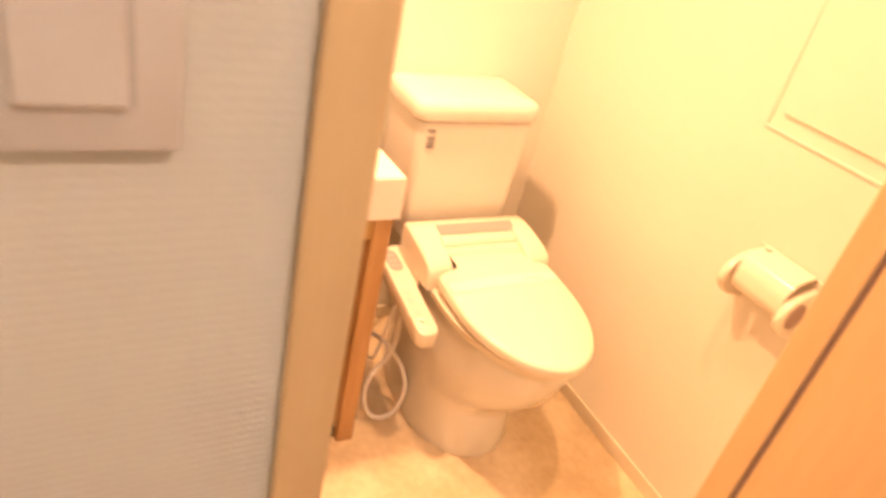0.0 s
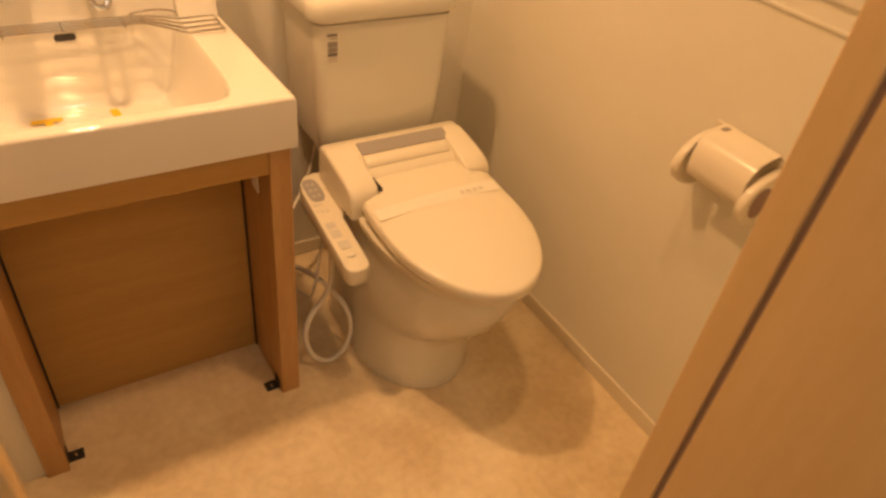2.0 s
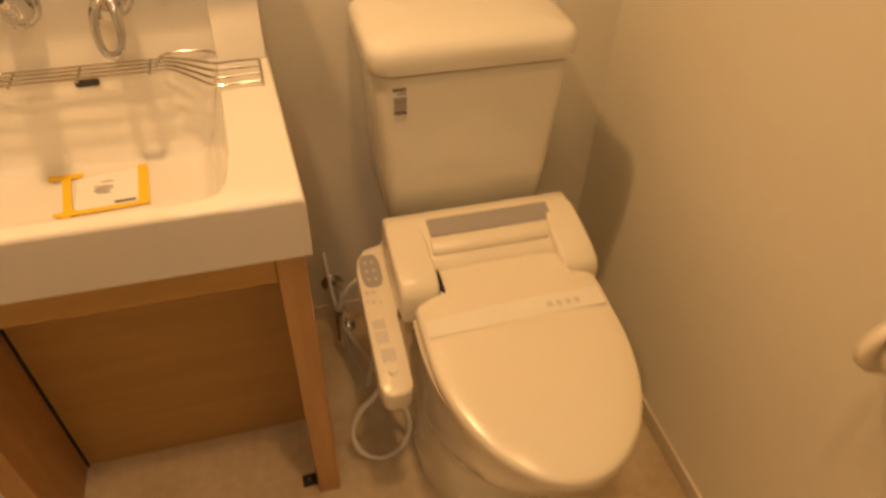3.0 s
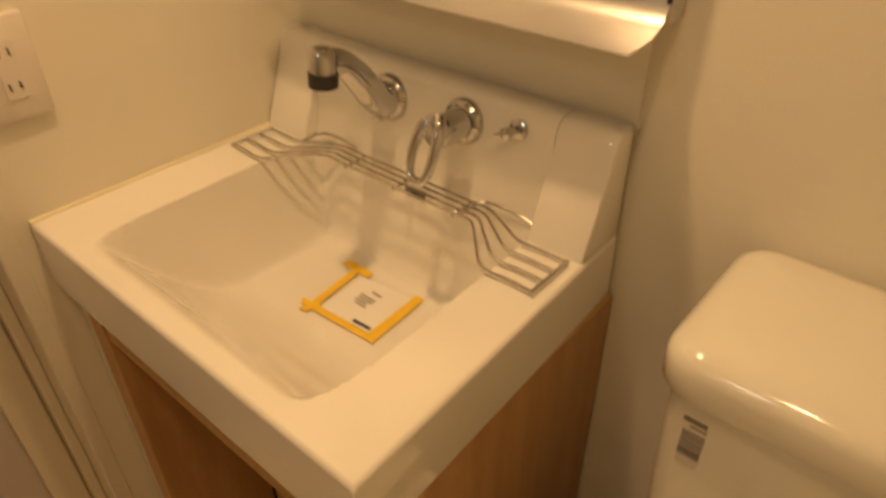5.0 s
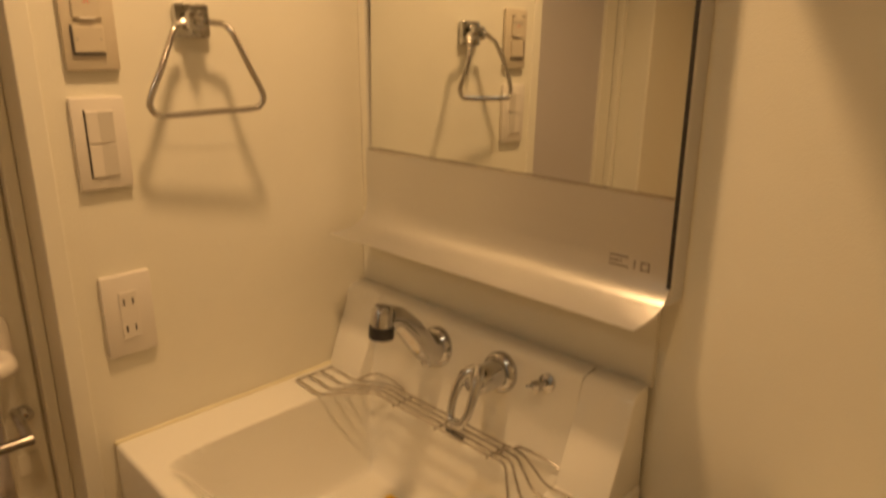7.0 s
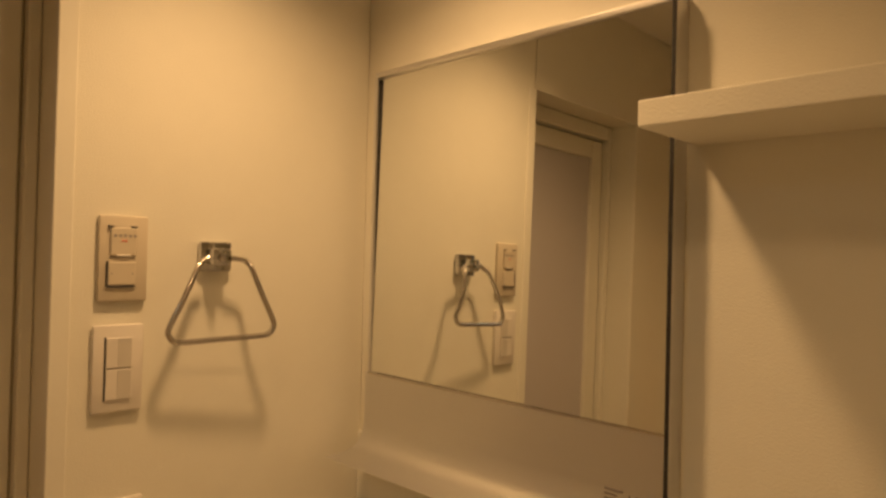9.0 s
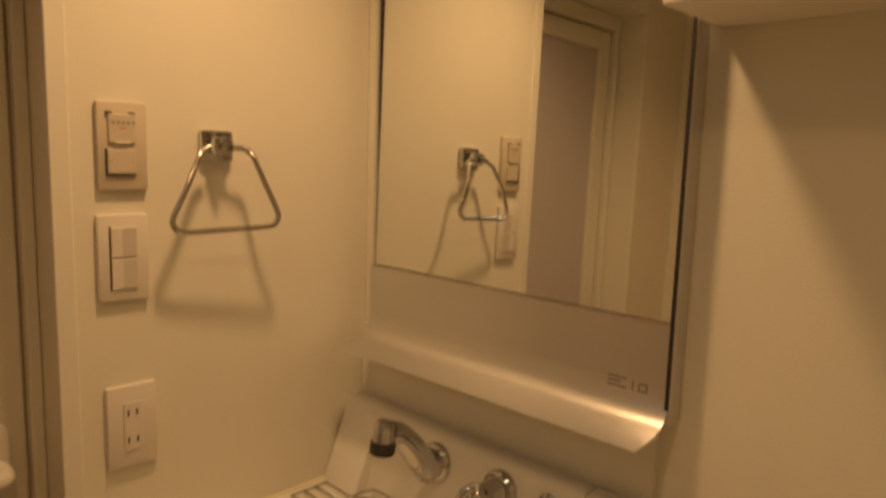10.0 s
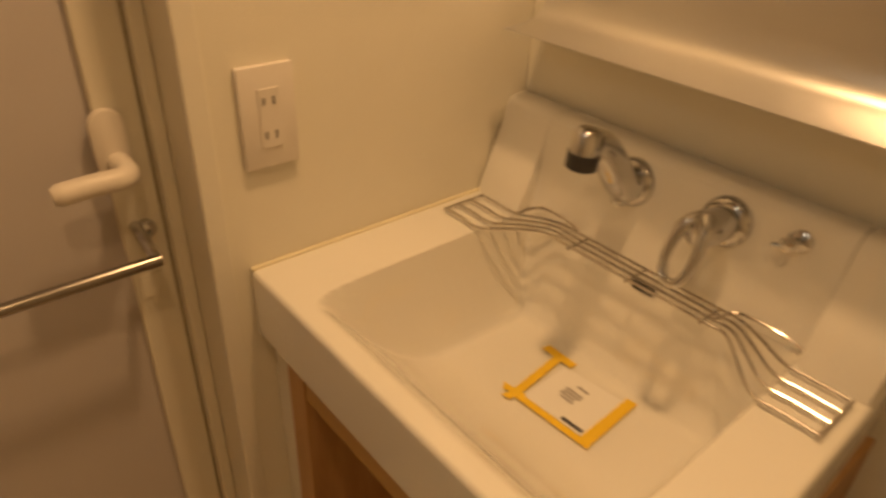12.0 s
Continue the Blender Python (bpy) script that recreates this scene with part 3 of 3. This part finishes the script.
curve = [(-0.028, 1.145), (-0.028, 1.065), (-0.029, 1.052), (-0.033, 1.038), (-0.040, 1.027), (-0.050, 1.019), (-0.063, 1.0145),
         (-0.085, 1.0125), (-0.110, 1.0115)]
back = [(y + 0.0016 + (0.002 if z < 1.03 else 0), z - (0.002 if z < 1.06 else 0)) for y, z in curve]
shelf_bm = prism(curve + back[::-1], "x", MX0 - 0.006, MX1 + 0.001)
part("panel_shelf", shelf_bm, ALU, mirror, "curved aluminium panel and shelf lip", True)
part("panel_rim", box(MX0 + 0.003, MX1 - 0.003, -0.0292, -0.0262, MZ0 - 0.003, MZ0 + 0.0005, 0.0005), STEEL, mirror)
for x0, x1, z in ((0.522, 0.548, 1.0645), (0.522, 0.540, 1.0585), (0.522, 0.549, 1.0525), (0.522, 0.530, 1.0465), (0.522, 0.553, 1.0405)):
    part("label_print", box(x0, x1, -0.0292, -0.0278, z - 0.0014, z + 0.0014), LABELGREY, mirror)
for x0, x1, z0, z1 in ((0.556, 0.558, 1.046, 1.063), (0.556, 0.563, 1.0445, 1.047), (0.565, 0.567, 1.040, 1.063), (0.567, 0.576, 1.061, 1.063),
                       (0.575, 0.577, 1.040, 1.063), (0.567, 0.575, 1.052, 1.054), (0.560, 0.577, 1.036, 1.039)):
    part("label_print", box(x0, x1, -0.0292, -0.0278, z0, z1), LABELGREY, mirror)

# shelf board over the toilet
board = thing("wall_shelf", (0.92, -0.08, 1.49), label="plain cream shelf board on the wall over the toilet", category="shelf")
part("board", box(0.621, RIGHT - 0.001, -0.145, -0.001, 1.487, 1.515, 0.0015), WALL, board)


# ---- fittings on the left wall ----
def plate(name, y0, y1, z0, z1, mat, **tags):
    ob = thing(name, (0, (y0 + y1) / 2, z0), **tags)
    part("plate", box(0.0, 0.009, y0, y1, z0, z1, 0.003), mat, ob, smooth=True)
    return ob


outlet = plate("wall_outlet", -0.466, -0.398, 0.887, 1.006, PLATE, label="cream double power outlet plate on the wall",
               category="outlet")
part("insert", box(0.009, 0.0108, -0.4445, -0.4195, 0.912, 0.981, 0.0007), PLATE, outlet)
for zc in (0.967, 0.9275):
    for yc in (-0.4385, -0.4265):
        socket = part("socket_slot", box(0.0102, 0.0113, yc - 0.0011, yc + 0.0011, zc - 0.005, zc + 0.004), DARK, outlet)
outlet.location.y += 0.005
switch = plate("wall_switch", -0.470, -0.403, 1.126, 1.245, PLATE, label="cream double rocker light switch plate",
               category="light switch")
for z0, z1 in ((1.1435, 1.1845), (1.1865, 1.2275)):
    rocker = part("rocker", box(0.009, 0.0118, -0.4535, -0.4195, z0, z1, 0.001), PLATE, switch)
    part("name_strip", box(0.0118, 0.0122, -0.4385, -0.4205, z0 + 0.001, z1 - 0.001), KEYGREY, rocker, "grey name strip")
part("gap", box(0.009, 0.0095, -0.4555, -0.4535, 1.142, 1.229), DARK, switch)
switch.location.y += 0.005
timer = plate("fan_timer_switch", -0.467, -0.402, 1.275, 1.392, PLATEGREY, label="grey-beige fan timer switch with small red lamp",
              category="timer switch")
part("cover", box(0.009, 0.0125, -0.4535, -0.4185, 1.337, 1.376, 0.002), PLATEGREY, timer)
part("key", box(0.009, 0.0125, -0.4555, -0.419, 1.297, 1.329, 0.0015), PLATEGREY, timer)
part("key_edge", box(0.009, 0.0122, -0.4575, -0.4556, 1.295, 1.330), INK, timer)
part("key_edge", box(0.009, 0.0122, -0.4556, -0.419, 1.294, 1.2965), INK, timer)
for yc in (-0.4525, -0.4225):
    part("key_edge", box(0.009, 0.0130, yc - 0.004, yc + 0.004, 1.3765, 1.378), INK, timer)
for k in range(5):
    part("dial_mark", box(0.0125, 0.0129, -0.4495 + 0.0065 * k, -0.4455 + 0.0065 * k, 1.3625, 1.3665), INKGREY, timer)
for yc in (-0.4375, -0.4335):
    part("indicator", turned([(0, 0), (0.0014, 0), (0.0012, 0.0006), (0, 0.0008)], (0.0125, yc, 1.3575), (1, 0, 0), 10), RED, timer,
         "small red indicator lamp")
part("pull", box(0.0125, 0.0145, -0.446, -0.427, 1.3365, 1.339, 0.0008), PLATE, timer)
for yc in (-0.451, -0.4235):
    part("dial_mark", box(0.0125, 0.0129, yc - 0.001, yc + 0.001, 1.312, 1.314), INKGREY, timer)

timer.location.y += 0.006
timer.location.z += 0.002

ring = thing("towel_ring", (0, -0.298, 1.34), label="chrome towel ring of bent triangular bar on the wall", category="towel ring")
part("mount", box(0.0, 0.012, -0.320, -0.270, 1.318, 1.363, 0.004), CHROME, ring, smooth=True)
part("boss", box(0.012, 0.034, -0.311, -0.281, 1.328, 1.353, 0.004), CHROME, ring, smooth=True)
tri = [(0.0300, -0.3150, 1.3385), (0.0318, -0.3203, 1.3370), (0.0322, -0.3284, 1.3320), (0.0325, -0.3335, 1.3240), (0.0329, -0.3545, 1.2770), (0.0331, -0.3731, 1.2400), (0.0331, -0.3731, 1.2280),
       (0.0331, -0.3661, 1.2200), (0.0331, -0.3521, 1.2175), (0.0331, -0.2921, 1.2185), (0.0331, -0.2281, 1.2195), (0.0331, -0.2141, 1.2225),
       (0.0331, -0.2076, 1.2310), (0.0331, -0.2081, 1.2430), (0.0329, -0.2285, 1.2840), (0.0325, -0.2475, 1.3240), (0.0322, -0.2544, 1.3320), (0.0318, -0.2633, 1.3370), (0.0300, -0.2810, 1.3385)]
# the ring hangs a little swung, its far bend nearer the wall
swung = []
for x, y, z in tri:
    out = 0.0435 + 0.0145 * (y + 0.373) / 0.165 - 0.016 * ease((z - 1.31) / 0.025)
    k = (out - x) / (0.965 - x)
    swung.append((out, y + k * (-0.79 - y), z + k * (1.34 - z)))
part("ring", tube(smooth_line(swung, 4), 0.0043, 12), STEEL, ring, smooth=True)
part("hook", turned([(0, 0), (0.006, 0), (0.0062, 0.009), (0.003, 0.011), (0, 0.011)], (0.034, -0.299, 1.339), (1, 0, 0), 14), CHROME,
     ring, smooth=True)


# ---- toilet ----
CX = 0.915


def egg(z, half, front, back, y_wide, cx=CX, n=40, square=2.6):
    """A toilet outline: half an ellipse to the front, a squarer end to the back."""
    out = []
    for k in range(n):
        a = 2 * math.pi * k / n
        c, s = math.cos(a), math.sin(a)
        if c >= 0:
            out.append((cx + half * s, y_wide + (front - y_wide) * c, z))
        else:
            e = 2 / square
            out.append((cx + half * math.copysign(abs(s) ** e, s), y_wide + (back - y_wide) * abs(c) ** e, z))
    return out


toilet = thing("toilet", (CX, -0.4, 0), label="white toilet with cistern and ivory washlet seat, lid closed", category="toilet")
rings = [egg(0.0, 0.144, -0.606, -0.10, -0.42, 0.899), egg(0.012, 0.146, -0.610, -0.10, -0.42, 0.899), egg(0.05, 0.143, -0.604, -0.10, -0.42, 0.899),
         egg(0.13, 0.140, -0.602, -0.10, -0.42, 0.900), egg(0.160, 0.140, -0.604, -0.10, -0.42, 0.901), egg(0.178, 0.142, -0.618, -0.10, -0.43, 0.903),
         egg(0.205, 0.145, -0.648, -0.09, -0.44, 0.905), egg(0.24, 0.148, -0.682, -0.09, -0.46, 0.908), egg(0.28, 0.151, -0.708, -0.08, -0.47, 0.911),
         egg(0.33, 0.154, -0.730, -0.07, -0.48, 0.913), egg(0.37, 0.156, -0.742, -0.06, -0.48), egg(0.395, 0.158, -0.746, -0.06, -0.48),
         egg(0.402, 0.154, -0.745, -0.06, -0.48)]
part("bowl", loft(rings), TANKWHITE, toilet, "white ceramic bowl and foot", True)
SX = CX - 0.0045
seat_ring = [egg(0.4005, 0.158, -0.748, -0.24, -0.49, SX), egg(0.405, 0.162, -0.758, -0.24, -0.49, SX), egg(0.420, 0.163, -0.760, -0.24, -0.49, SX),
             egg(0.424, 0.158, -0.755, -0.24, -0.49, SX)]
part("seat", loft(seat_ring), IVORY, toilet, "ivory plastic seat ring", True)


def lid_z(x, y):
    """Top of the closed lid: higher at the hinge, slightly domed."""
    u = (x - CX) / 0.17
    return 0.4545 + 0.023 * ((y + 0.77) / 0.36) - 0.006 * u * u - 0.004 * max(0, (-y - 0.62) / 0.16) ** 2


def lid_ring(grow, dz):
    out = []
    for x, y, z in egg(0, 0.1605, -0.775, -0.365, -0.53, CX - 0.0055, n=96, square=6):
        px, py = CX + (x - CX) * grow, -0.57 + (y + 0.57) * grow
        half = 0.107 + 0.065 * ease((-0.412 - py) / 0.025)
        px = max(CX - half, min(CX + half, px))
        out.append((px, py, lid_z(px, py) + dz))
    return out


part("lid", loft([lid_ring(0.97, -0.026), lid_ring(0.995, -0.024), lid_ring(1.0, -0.014), lid_ring(0.997, -0.006), lid_ring(0.985, -0.002),
                  lid_ring(0.955, 0.0), lid_ring(0.8, 0.0015), lid_ring(0.5, 0.0025), lid_ring(0.2, 0.003), lid_ring(0.02, 0.003)]),
     IVORY, toilet, "ivory plastic lid, closed", True)
bm = bmesh.new()
cols = [[bm.verts.new((x, y, lid_z(x, y) + 0.0034)) for y in (-0.500 + 0.01 * (x - CX), -0.482, -0.464 + 0.02 * (x - CX))]
        for x in [CX - 0.158 + 0.0151 * k for k in range(21)]]
for a, b in zip(cols, cols[1:]):
    for j in range(2):
        bm.faces.new((a[j], b[j], b[j + 1], a[j + 1]))
part("lid_tape", bm, FILM, toilet, "strip of clear sealing tape across the lid", True)
for k in range(4):
    x = CX + 0.045 + 0.016 * k
    part("tape_print", box(x, x + 0.009, -0.488, -0.478, lid_z(x, -0.48) + 0.0034, lid_z(x, -0.48) + 0.0040), ARMPRINT, toilet)

# washlet unit behind the lid
washlet = part("washlet_body", prism([(-0.240, 0.402), (-0.240, 0.500), (-0.248, 0.508), (-0.278, 0.510), (-0.323, 0.500), (-0.358, 0.483),
                                      (-0.370, 0.468), (-0.370, 0.402)], "x", 0.734, 1.082, 0.008, 3), IVORY, toilet,
               "ivory washlet unit", True)
for x0, x1 in ((0.7315, 0.800), (1.020, 1.0845)):
    part("hinge_cheek", prism([(-0.278, 0.420), (-0.278, 0.5095), (-0.323, 0.5055), (-0.378, 0.4955), (-0.406, 0.485), (-0.418, 0.468),
                               (-0.418, 0.420)], "x", x0, x1, 0.008, 3), IVORY, washlet, smooth=True)
panel = prism([(-0.274, 0.5085), (-0.274, 0.5128), (-0.311, 0.5050), (-0.311, 0.5005)], "x", 0.808, 1.034, 0.001)
part("cover_panel", panel, LCD, washlet, "grey smoked cover strip")
part("front_ridge", prism([(-0.3145, 0.480), (-0.3145, 0.5045), (-0.322, 0.5075), (-0.334, 0.5055), (-0.343, 0.4985), (-0.345, 0.4920), (-0.338, 0.480)], "x",
                         0.8035, 1.0165, 0.002), IVORY, washlet, "rounded bar along the lid's hinge", True)
part("hinge_gap", box(0.8005, 0.8040, -0.418, -0.373, 0.45, 0.486), DARK, washlet)
# side control arm
outline = [(0.678, -0.282), (0.684, -0.252), (0.701, -0.232), (0.731, -0.225), (0.751, -0.232), (0.751, -0.342), (0.732, -0.382), (0.728, -0.517),
           (0.722, -0.530), (0.711, -0.535), (0.688, -0.535), (0.677, -0.528), (0.673, -0.512)]


def arm_z(y):
    return 0.427 + 0.040 * (y + 0.232) / 0.30


bm = prism(outline, "z", 0.0, 1.0, 0)
for v in bm.verts:
    v.co.z = arm_z(v.co.y) + (0.0 if v.co.z > 0.5 else -0.042)
bmesh.ops.bevel(bm, geom=bm.edges[:], offset=0.005, segments=2, profile=0.5, affect="EDGES")
arm_ob = part("control_arm", bm, IVORY, toilet, "ivory control arm with buttons", True)


def arm_sheet(x0, x1, y0, y1, lift=0.0004, thick=0.0006):
    bm = box(x0, x1, y0, y1, 0, 1)
    for v in bm.verts:
        v.co.z = arm_z(v.co.y) + lift + (thick if v.co.z > 0.5 else 0)
    return bm


window = prism([(0.7035 + 0.0185 * math.copysign(abs(math.cos(a)) ** 0.6, math.cos(a)), -0.284 + 0.037 * math.copysign(abs(math.sin(a)) ** 0.6, math.sin(a)))
                for a in (2 * math.pi * k / 36 for k in range(36))], "z", 0, 1)
for v in window.verts:
    v.co.z = arm_z(v.co.y) + (0.0012 if v.co.z > 0.5 else 0.0002)
part("display", window, LCD, arm_ob, "grey rounded display window")
for k in range(3):
    for j in range(2):
        part("button_mark", arm_sheet(0.6935 + 0.0125 * j, 0.6995 + 0.0125 * j, -0.306 + 0.019 * k, -0.3015 + 0.019 * k, 0.0013, 0.0004), ARMPRINT, arm_ob)
for x0, x1, y0, y1 in ((0.684, 0.692, -0.334, -0.329), (0.695, 0.704, -0.334, -0.329), (0.683, 0.688, -0.354, -0.348), (0.693, 0.699, -0.356, -0.350),
                       (0.704, 0.710, -0.358, -0.352), (0.684, 0.706, -0.407, -0.390), (0.684, 0.706, -0.437, -0.414), (0.686, 0.711, -0.472, -0.448)):
    part("button_mark", arm_sheet(x0, x1, y0, y1), ARMPRINT, arm_ob)
part("stop_button", turned([(0, 0), (0.009, 0), (0.009, 0.001), (0, 0.0012)], (0.700, -0.490, arm_z(-0.490) + 0.0003), (0, 0.13, 1), 16), FILM,
     arm_ob)

# cistern
def rounded(x0, x1, y0, y1, radius, z, n=7):
    """A rectangle with round corners at height z."""
    out = []
    for cx, cy, start in ((x1 - radius, y1 - radius, 0), (x0 + radius, y1 - radius, 90), (x0 + radius, y0 + radius, 180), (x1 - radius, y0 + radius, 270)):
        for k in range(n):
            a = radians(start + 90 * k / (n - 1))
            out.append((cx + radius * math.cos(a), cy + radius * math.sin(a), z))
    return out


def crowned(inset, z, x0=0.728, x1=1.083, y0=-0.226, y1=-0.004):
    return rounded(x0 + inset, x1 - inset, y0 + inset, y1 - inset, max(0.006, 0.041 - inset), z)


rings = [rounded(0.742 + d, 1.068 - d, -0.214 + e, -0.012, 0.024, z) for d, e, z in
         ((0.026, 0.016, 0.452), (0.018, 0.006, 0.458), (0.013, 0.002, 0.470), (0.008, 0.001, 0.55), (0.003, 0, 0.66), (0.0, 0, 0.755), (0.0, 0, 0.7600), (0.005, 0.005, 0.7605), (0.005, 0.005, 0.7705))]
cistern = part("cistern", loft(rings), TANKWHITE, toilet, "white ceramic cistern", True)
part("cistern_lid", loft([crowned(0.006, 0.7680), crowned(0.002, 0.7690), crowned(0.0, 0.7720), crowned(0.0, 0.7970), crowned(0.0018, 0.8040), crowned(0.006, 0.8105),
                          crowned(0.0125, 0.8150), crowned(0.024, 0.8185), crowned(0.055, 0.8215), crowned(0.09, 0.8230)]), TANKWHITE, toilet,
     "white ceramic cistern lid", True)
part("plinth", box(CX - 0.11, CX + 0.11, -0.235, -0.03, 0.36, 0.453, 0.02, 3), TANKWHITE, toilet, smooth=True)
for z0, z1, x0, x1, mat in ((0.728, 0.733, 0.763, 0.785, LABELGREY), (0.722, 0.724, 0.770, 0.786, INKGREY), (0.705, 0.716, 0.765, 0.786, INKGREY),
                            (0.694, 0.703, 0.765, 0.786, INKGREY), (0.685, 0.692, 0.765, 0.786, LABELGREY), (0.672, 0.683, 0.765, 0.786, KEYGREY)):
    part("sticker_bar", box(x0 + 0.003, x1 + 0.003, -0.2153, -0.2135, z0 + 0.010, z1 + 0.010), mat, toilet)
part("flush_knob", turned([(0, 0), (0.012, 0), (0.012, 0.006), (0.006, 0.010), (0, 0.010)], (1.0655, -0.11, 0.71), (1, 0, 0), 16), CHROME, toilet,
     "chrome flush knob", True)

# water valve and hoses
valve = thing("stop_valve", (0.652, -0.06, 0.05), label="chrome angle stop valve on the wall behind the toilet", category="valve")
part("pipe", tube([(0.652, -0.003, 0.115), (0.652, -0.15, 0.115)], 0.009, 12), CHROME, valve, smooth=True)
part("rosette", turned([(0, 0), (0.027, 0), (0.022, 0.008), (0.01, 0.012), (0, 0.012)], (0.652, -0.0005, 0.115), (0, -1, 0)), CHROME, valve, smooth=True)
part("body", tube([(0.652, -0.140, 0.075), (0.652, -0.140, 0.165)], 0.013, 12), CHROME, valve, smooth=True)
part("handle", turned([(0, 0), (0.014, 0), (0.016, 0.008), (0.012, 0.02), (0, 0.02)], (0.662, -0.140, 0.115), (1, 0, 0), 12), CHROME, valve, smooth=True)
part("nut", turned([(0, 0), (0.014, 0), (0.014, 0.018), (0, 0.018)], (0.652, -0.140, 0.16), (0, 0, 1), 6), CHROME, valve)
part("lower_nut", turned([(0, 0), (0.012, 0), (0.012, 0.022), (0, 0.022)], (0.652, -0.140, 0.055), (0, 0, 1), 6), CHROME, valve)
supply = tube(smooth_line([(0.652, -0.140, 0.17), (0.668, -0.13, 0.215), (0.715, -0.11, 0.245), (0.775, -0.06, 0.29), (0.81, -0.045, 0.38), (0.82, -0.045, 0.488)], 6), 0.0045, 10)
tagged(part("supply_hose", supply, HOSE, None, smooth=True), label="pale flexible water hose up to the cistern", category="hose")
loop = smooth_line([(0.722, -0.35, 0.39), (0.714, -0.36, 0.30), (0.706, -0.375, 0.225), (0.680, -0.385, 0.180), (0.645, -0.395, 0.145), (0.630, -0.405, 0.095),
                    (0.646, -0.415, 0.034), (0.687, -0.420, 0.008), (0.730, -0.415, 0.032), (0.747, -0.405, 0.09), (0.736, -0.388, 0.145), (0.708, -0.365, 0.190),
                    (0.690, -0.33, 0.205), (0.670, -0.25, 0.18), (0.656, -0.17, 0.14), (0.653, -0.145, 0.12)], 6)
tagged(part("washlet_hose", tube(loop, 0.0062, 10), HOSE, None, smooth=True), label="white looped hose hanging under the washlet arm",
       category="hose")
cord = smooth_line([(0.725, -0.31, 0.40), (0.698, -0.34, 0.30), (0.684, -0.345, 0.22), (0.674, -0.34, 0.16), (0.68, -0.30, 0.12), (0.66, -0.2, 0.10), (0.645, -0.1, 0.16), (0.64, -0.004, 0.22)], 6)
tagged(part("power_cord", tube(cord, 0.0035, 8), HOSE, None, smooth=True), label="thin pale power cord behind the toilet", category="cord")

# ---- paper holder and access panel on the right wall ----
holder = thing("paper_holder", (RIGHT, -0.875, 0.63), label="ivory plastic toilet paper holder on the wall, empty", category="paper holder")
side = []
for k in range(25):
    a = math.pi * (0.5 + k / 24)
    side.append((RIGHT - 0.003 + 0.085 * math.cos(a), 0.690 + 0.056 * math.sin(a)))
part("back_plate", box(RIGHT - 0.005, RIGHT, -0.946, -0.790, 0.642, 0.764, 0.002), IVORY2, holder)
for ya, yb in ((-0.804, -0.786), (-0.950, -0.932)):
    part("side_arm", prism(side, "y", ya, yb, 0.005, 3), IVORY2, holder, smooth=True)
# flat dark discs on the arms paint the shade of the spindle hollows
part("spindle_recess_shade", prism([(RIGHT - 0.045 + 0.026 * math.cos(a), 0.694 + 0.030 * math.sin(a)) for a in (2 * math.pi * k / 20 for k in range(20))],
                             "y", -0.9508, -0.9498), GASKET, holder)
part("spindle_recess_shade", prism([(RIGHT - 0.045 + 0.022 * math.cos(a), 0.712 + 0.030 * math.sin(a)) for a in (2 * math.pi * k / 20 for k in range(20))],
                             "y", -0.8055, -0.8045), DARK, holder)
cov = [(RIGHT - 0.008, 0.768), (RIGHT - 0.034, 0.7655), (RIGHT - 0.056, 0.758), (RIGHT - 0.070, 0.744), (RIGHT - 0.077, 0.722), (RIGHT - 0.077, 0.70), (RIGHT - 0.072, 0.680)]
part("cover", prism(cov + [(x + 0.002, z - 0.0015) for x, z in cov[::-1]], "y", -0.931, -0.813), IVORY2, holder, "curved paper cover", True)
part("hinge_gap", box(RIGHT - 0.0075, RIGHT - 0.0052, -0.931, -0.813, 0.7600, 0.7655), GASKET, holder)
part("roller", tube([(RIGHT - 0.045, -0.814, 0.702), (RIGHT - 0.045, -0.931, 0.702)], 0.010, 12), IVORY2, holder, smooth=True)
part("cover_print", box(RIGHT - 0.034, RIGHT - 0.018, -0.832, -0.822, 0.7672, 0.7680), INKGREY, holder)

hatch = thing("access_panel", (RIGHT, -0.92, 0.975), label="flush cream access panel with thin frame on the wall", category="access panel", kind="structure")
for y0, y1, z0, z1 in ((-1.14, -0.675, 0.974, 0.980), (-1.14, -0.675, 1.60, 1.606), (-0.681, -0.675, 0.9805, 1.5995), (-1.14, -1.134, 0.9805, 1.5995)):
    part("frame_strip", box(RIGHT - 0.004, RIGHT, y0, y1, z0, z1, 0.001), CREAM, hatch)
part("panel", box(RIGHT - 0.006, RIGHT, -1.108, -0.709, 1.012, 1.57, 0.002), WALL, hatch)

# both hang a little nearer the doorway
for fitting in (holder, hatch):
    fitting.location.y -= 0.016

# switch on the corridor wall
hs = thing("wall_switch", (0.026, HALLY, 1.20), label="white rocker switch plate on the corridor wall", category="light switch")
part("plate", box(-0.010, 0.060, HALLY - 0.009, HALLY, 1.203, 1.323, 0.003), PLATE, hs, smooth=True)
part("rocker", box(0.002, 0.0405, HALLY - 0.013, HALLY - 0.009, 1.223, 1.305, 0.002), PLATE, hs)
part("gap", box(0.0406, 0.0435, HALLY - 0.0095, HALLY - 0.009, 1.223, 1.305), KEYGREY, hs)
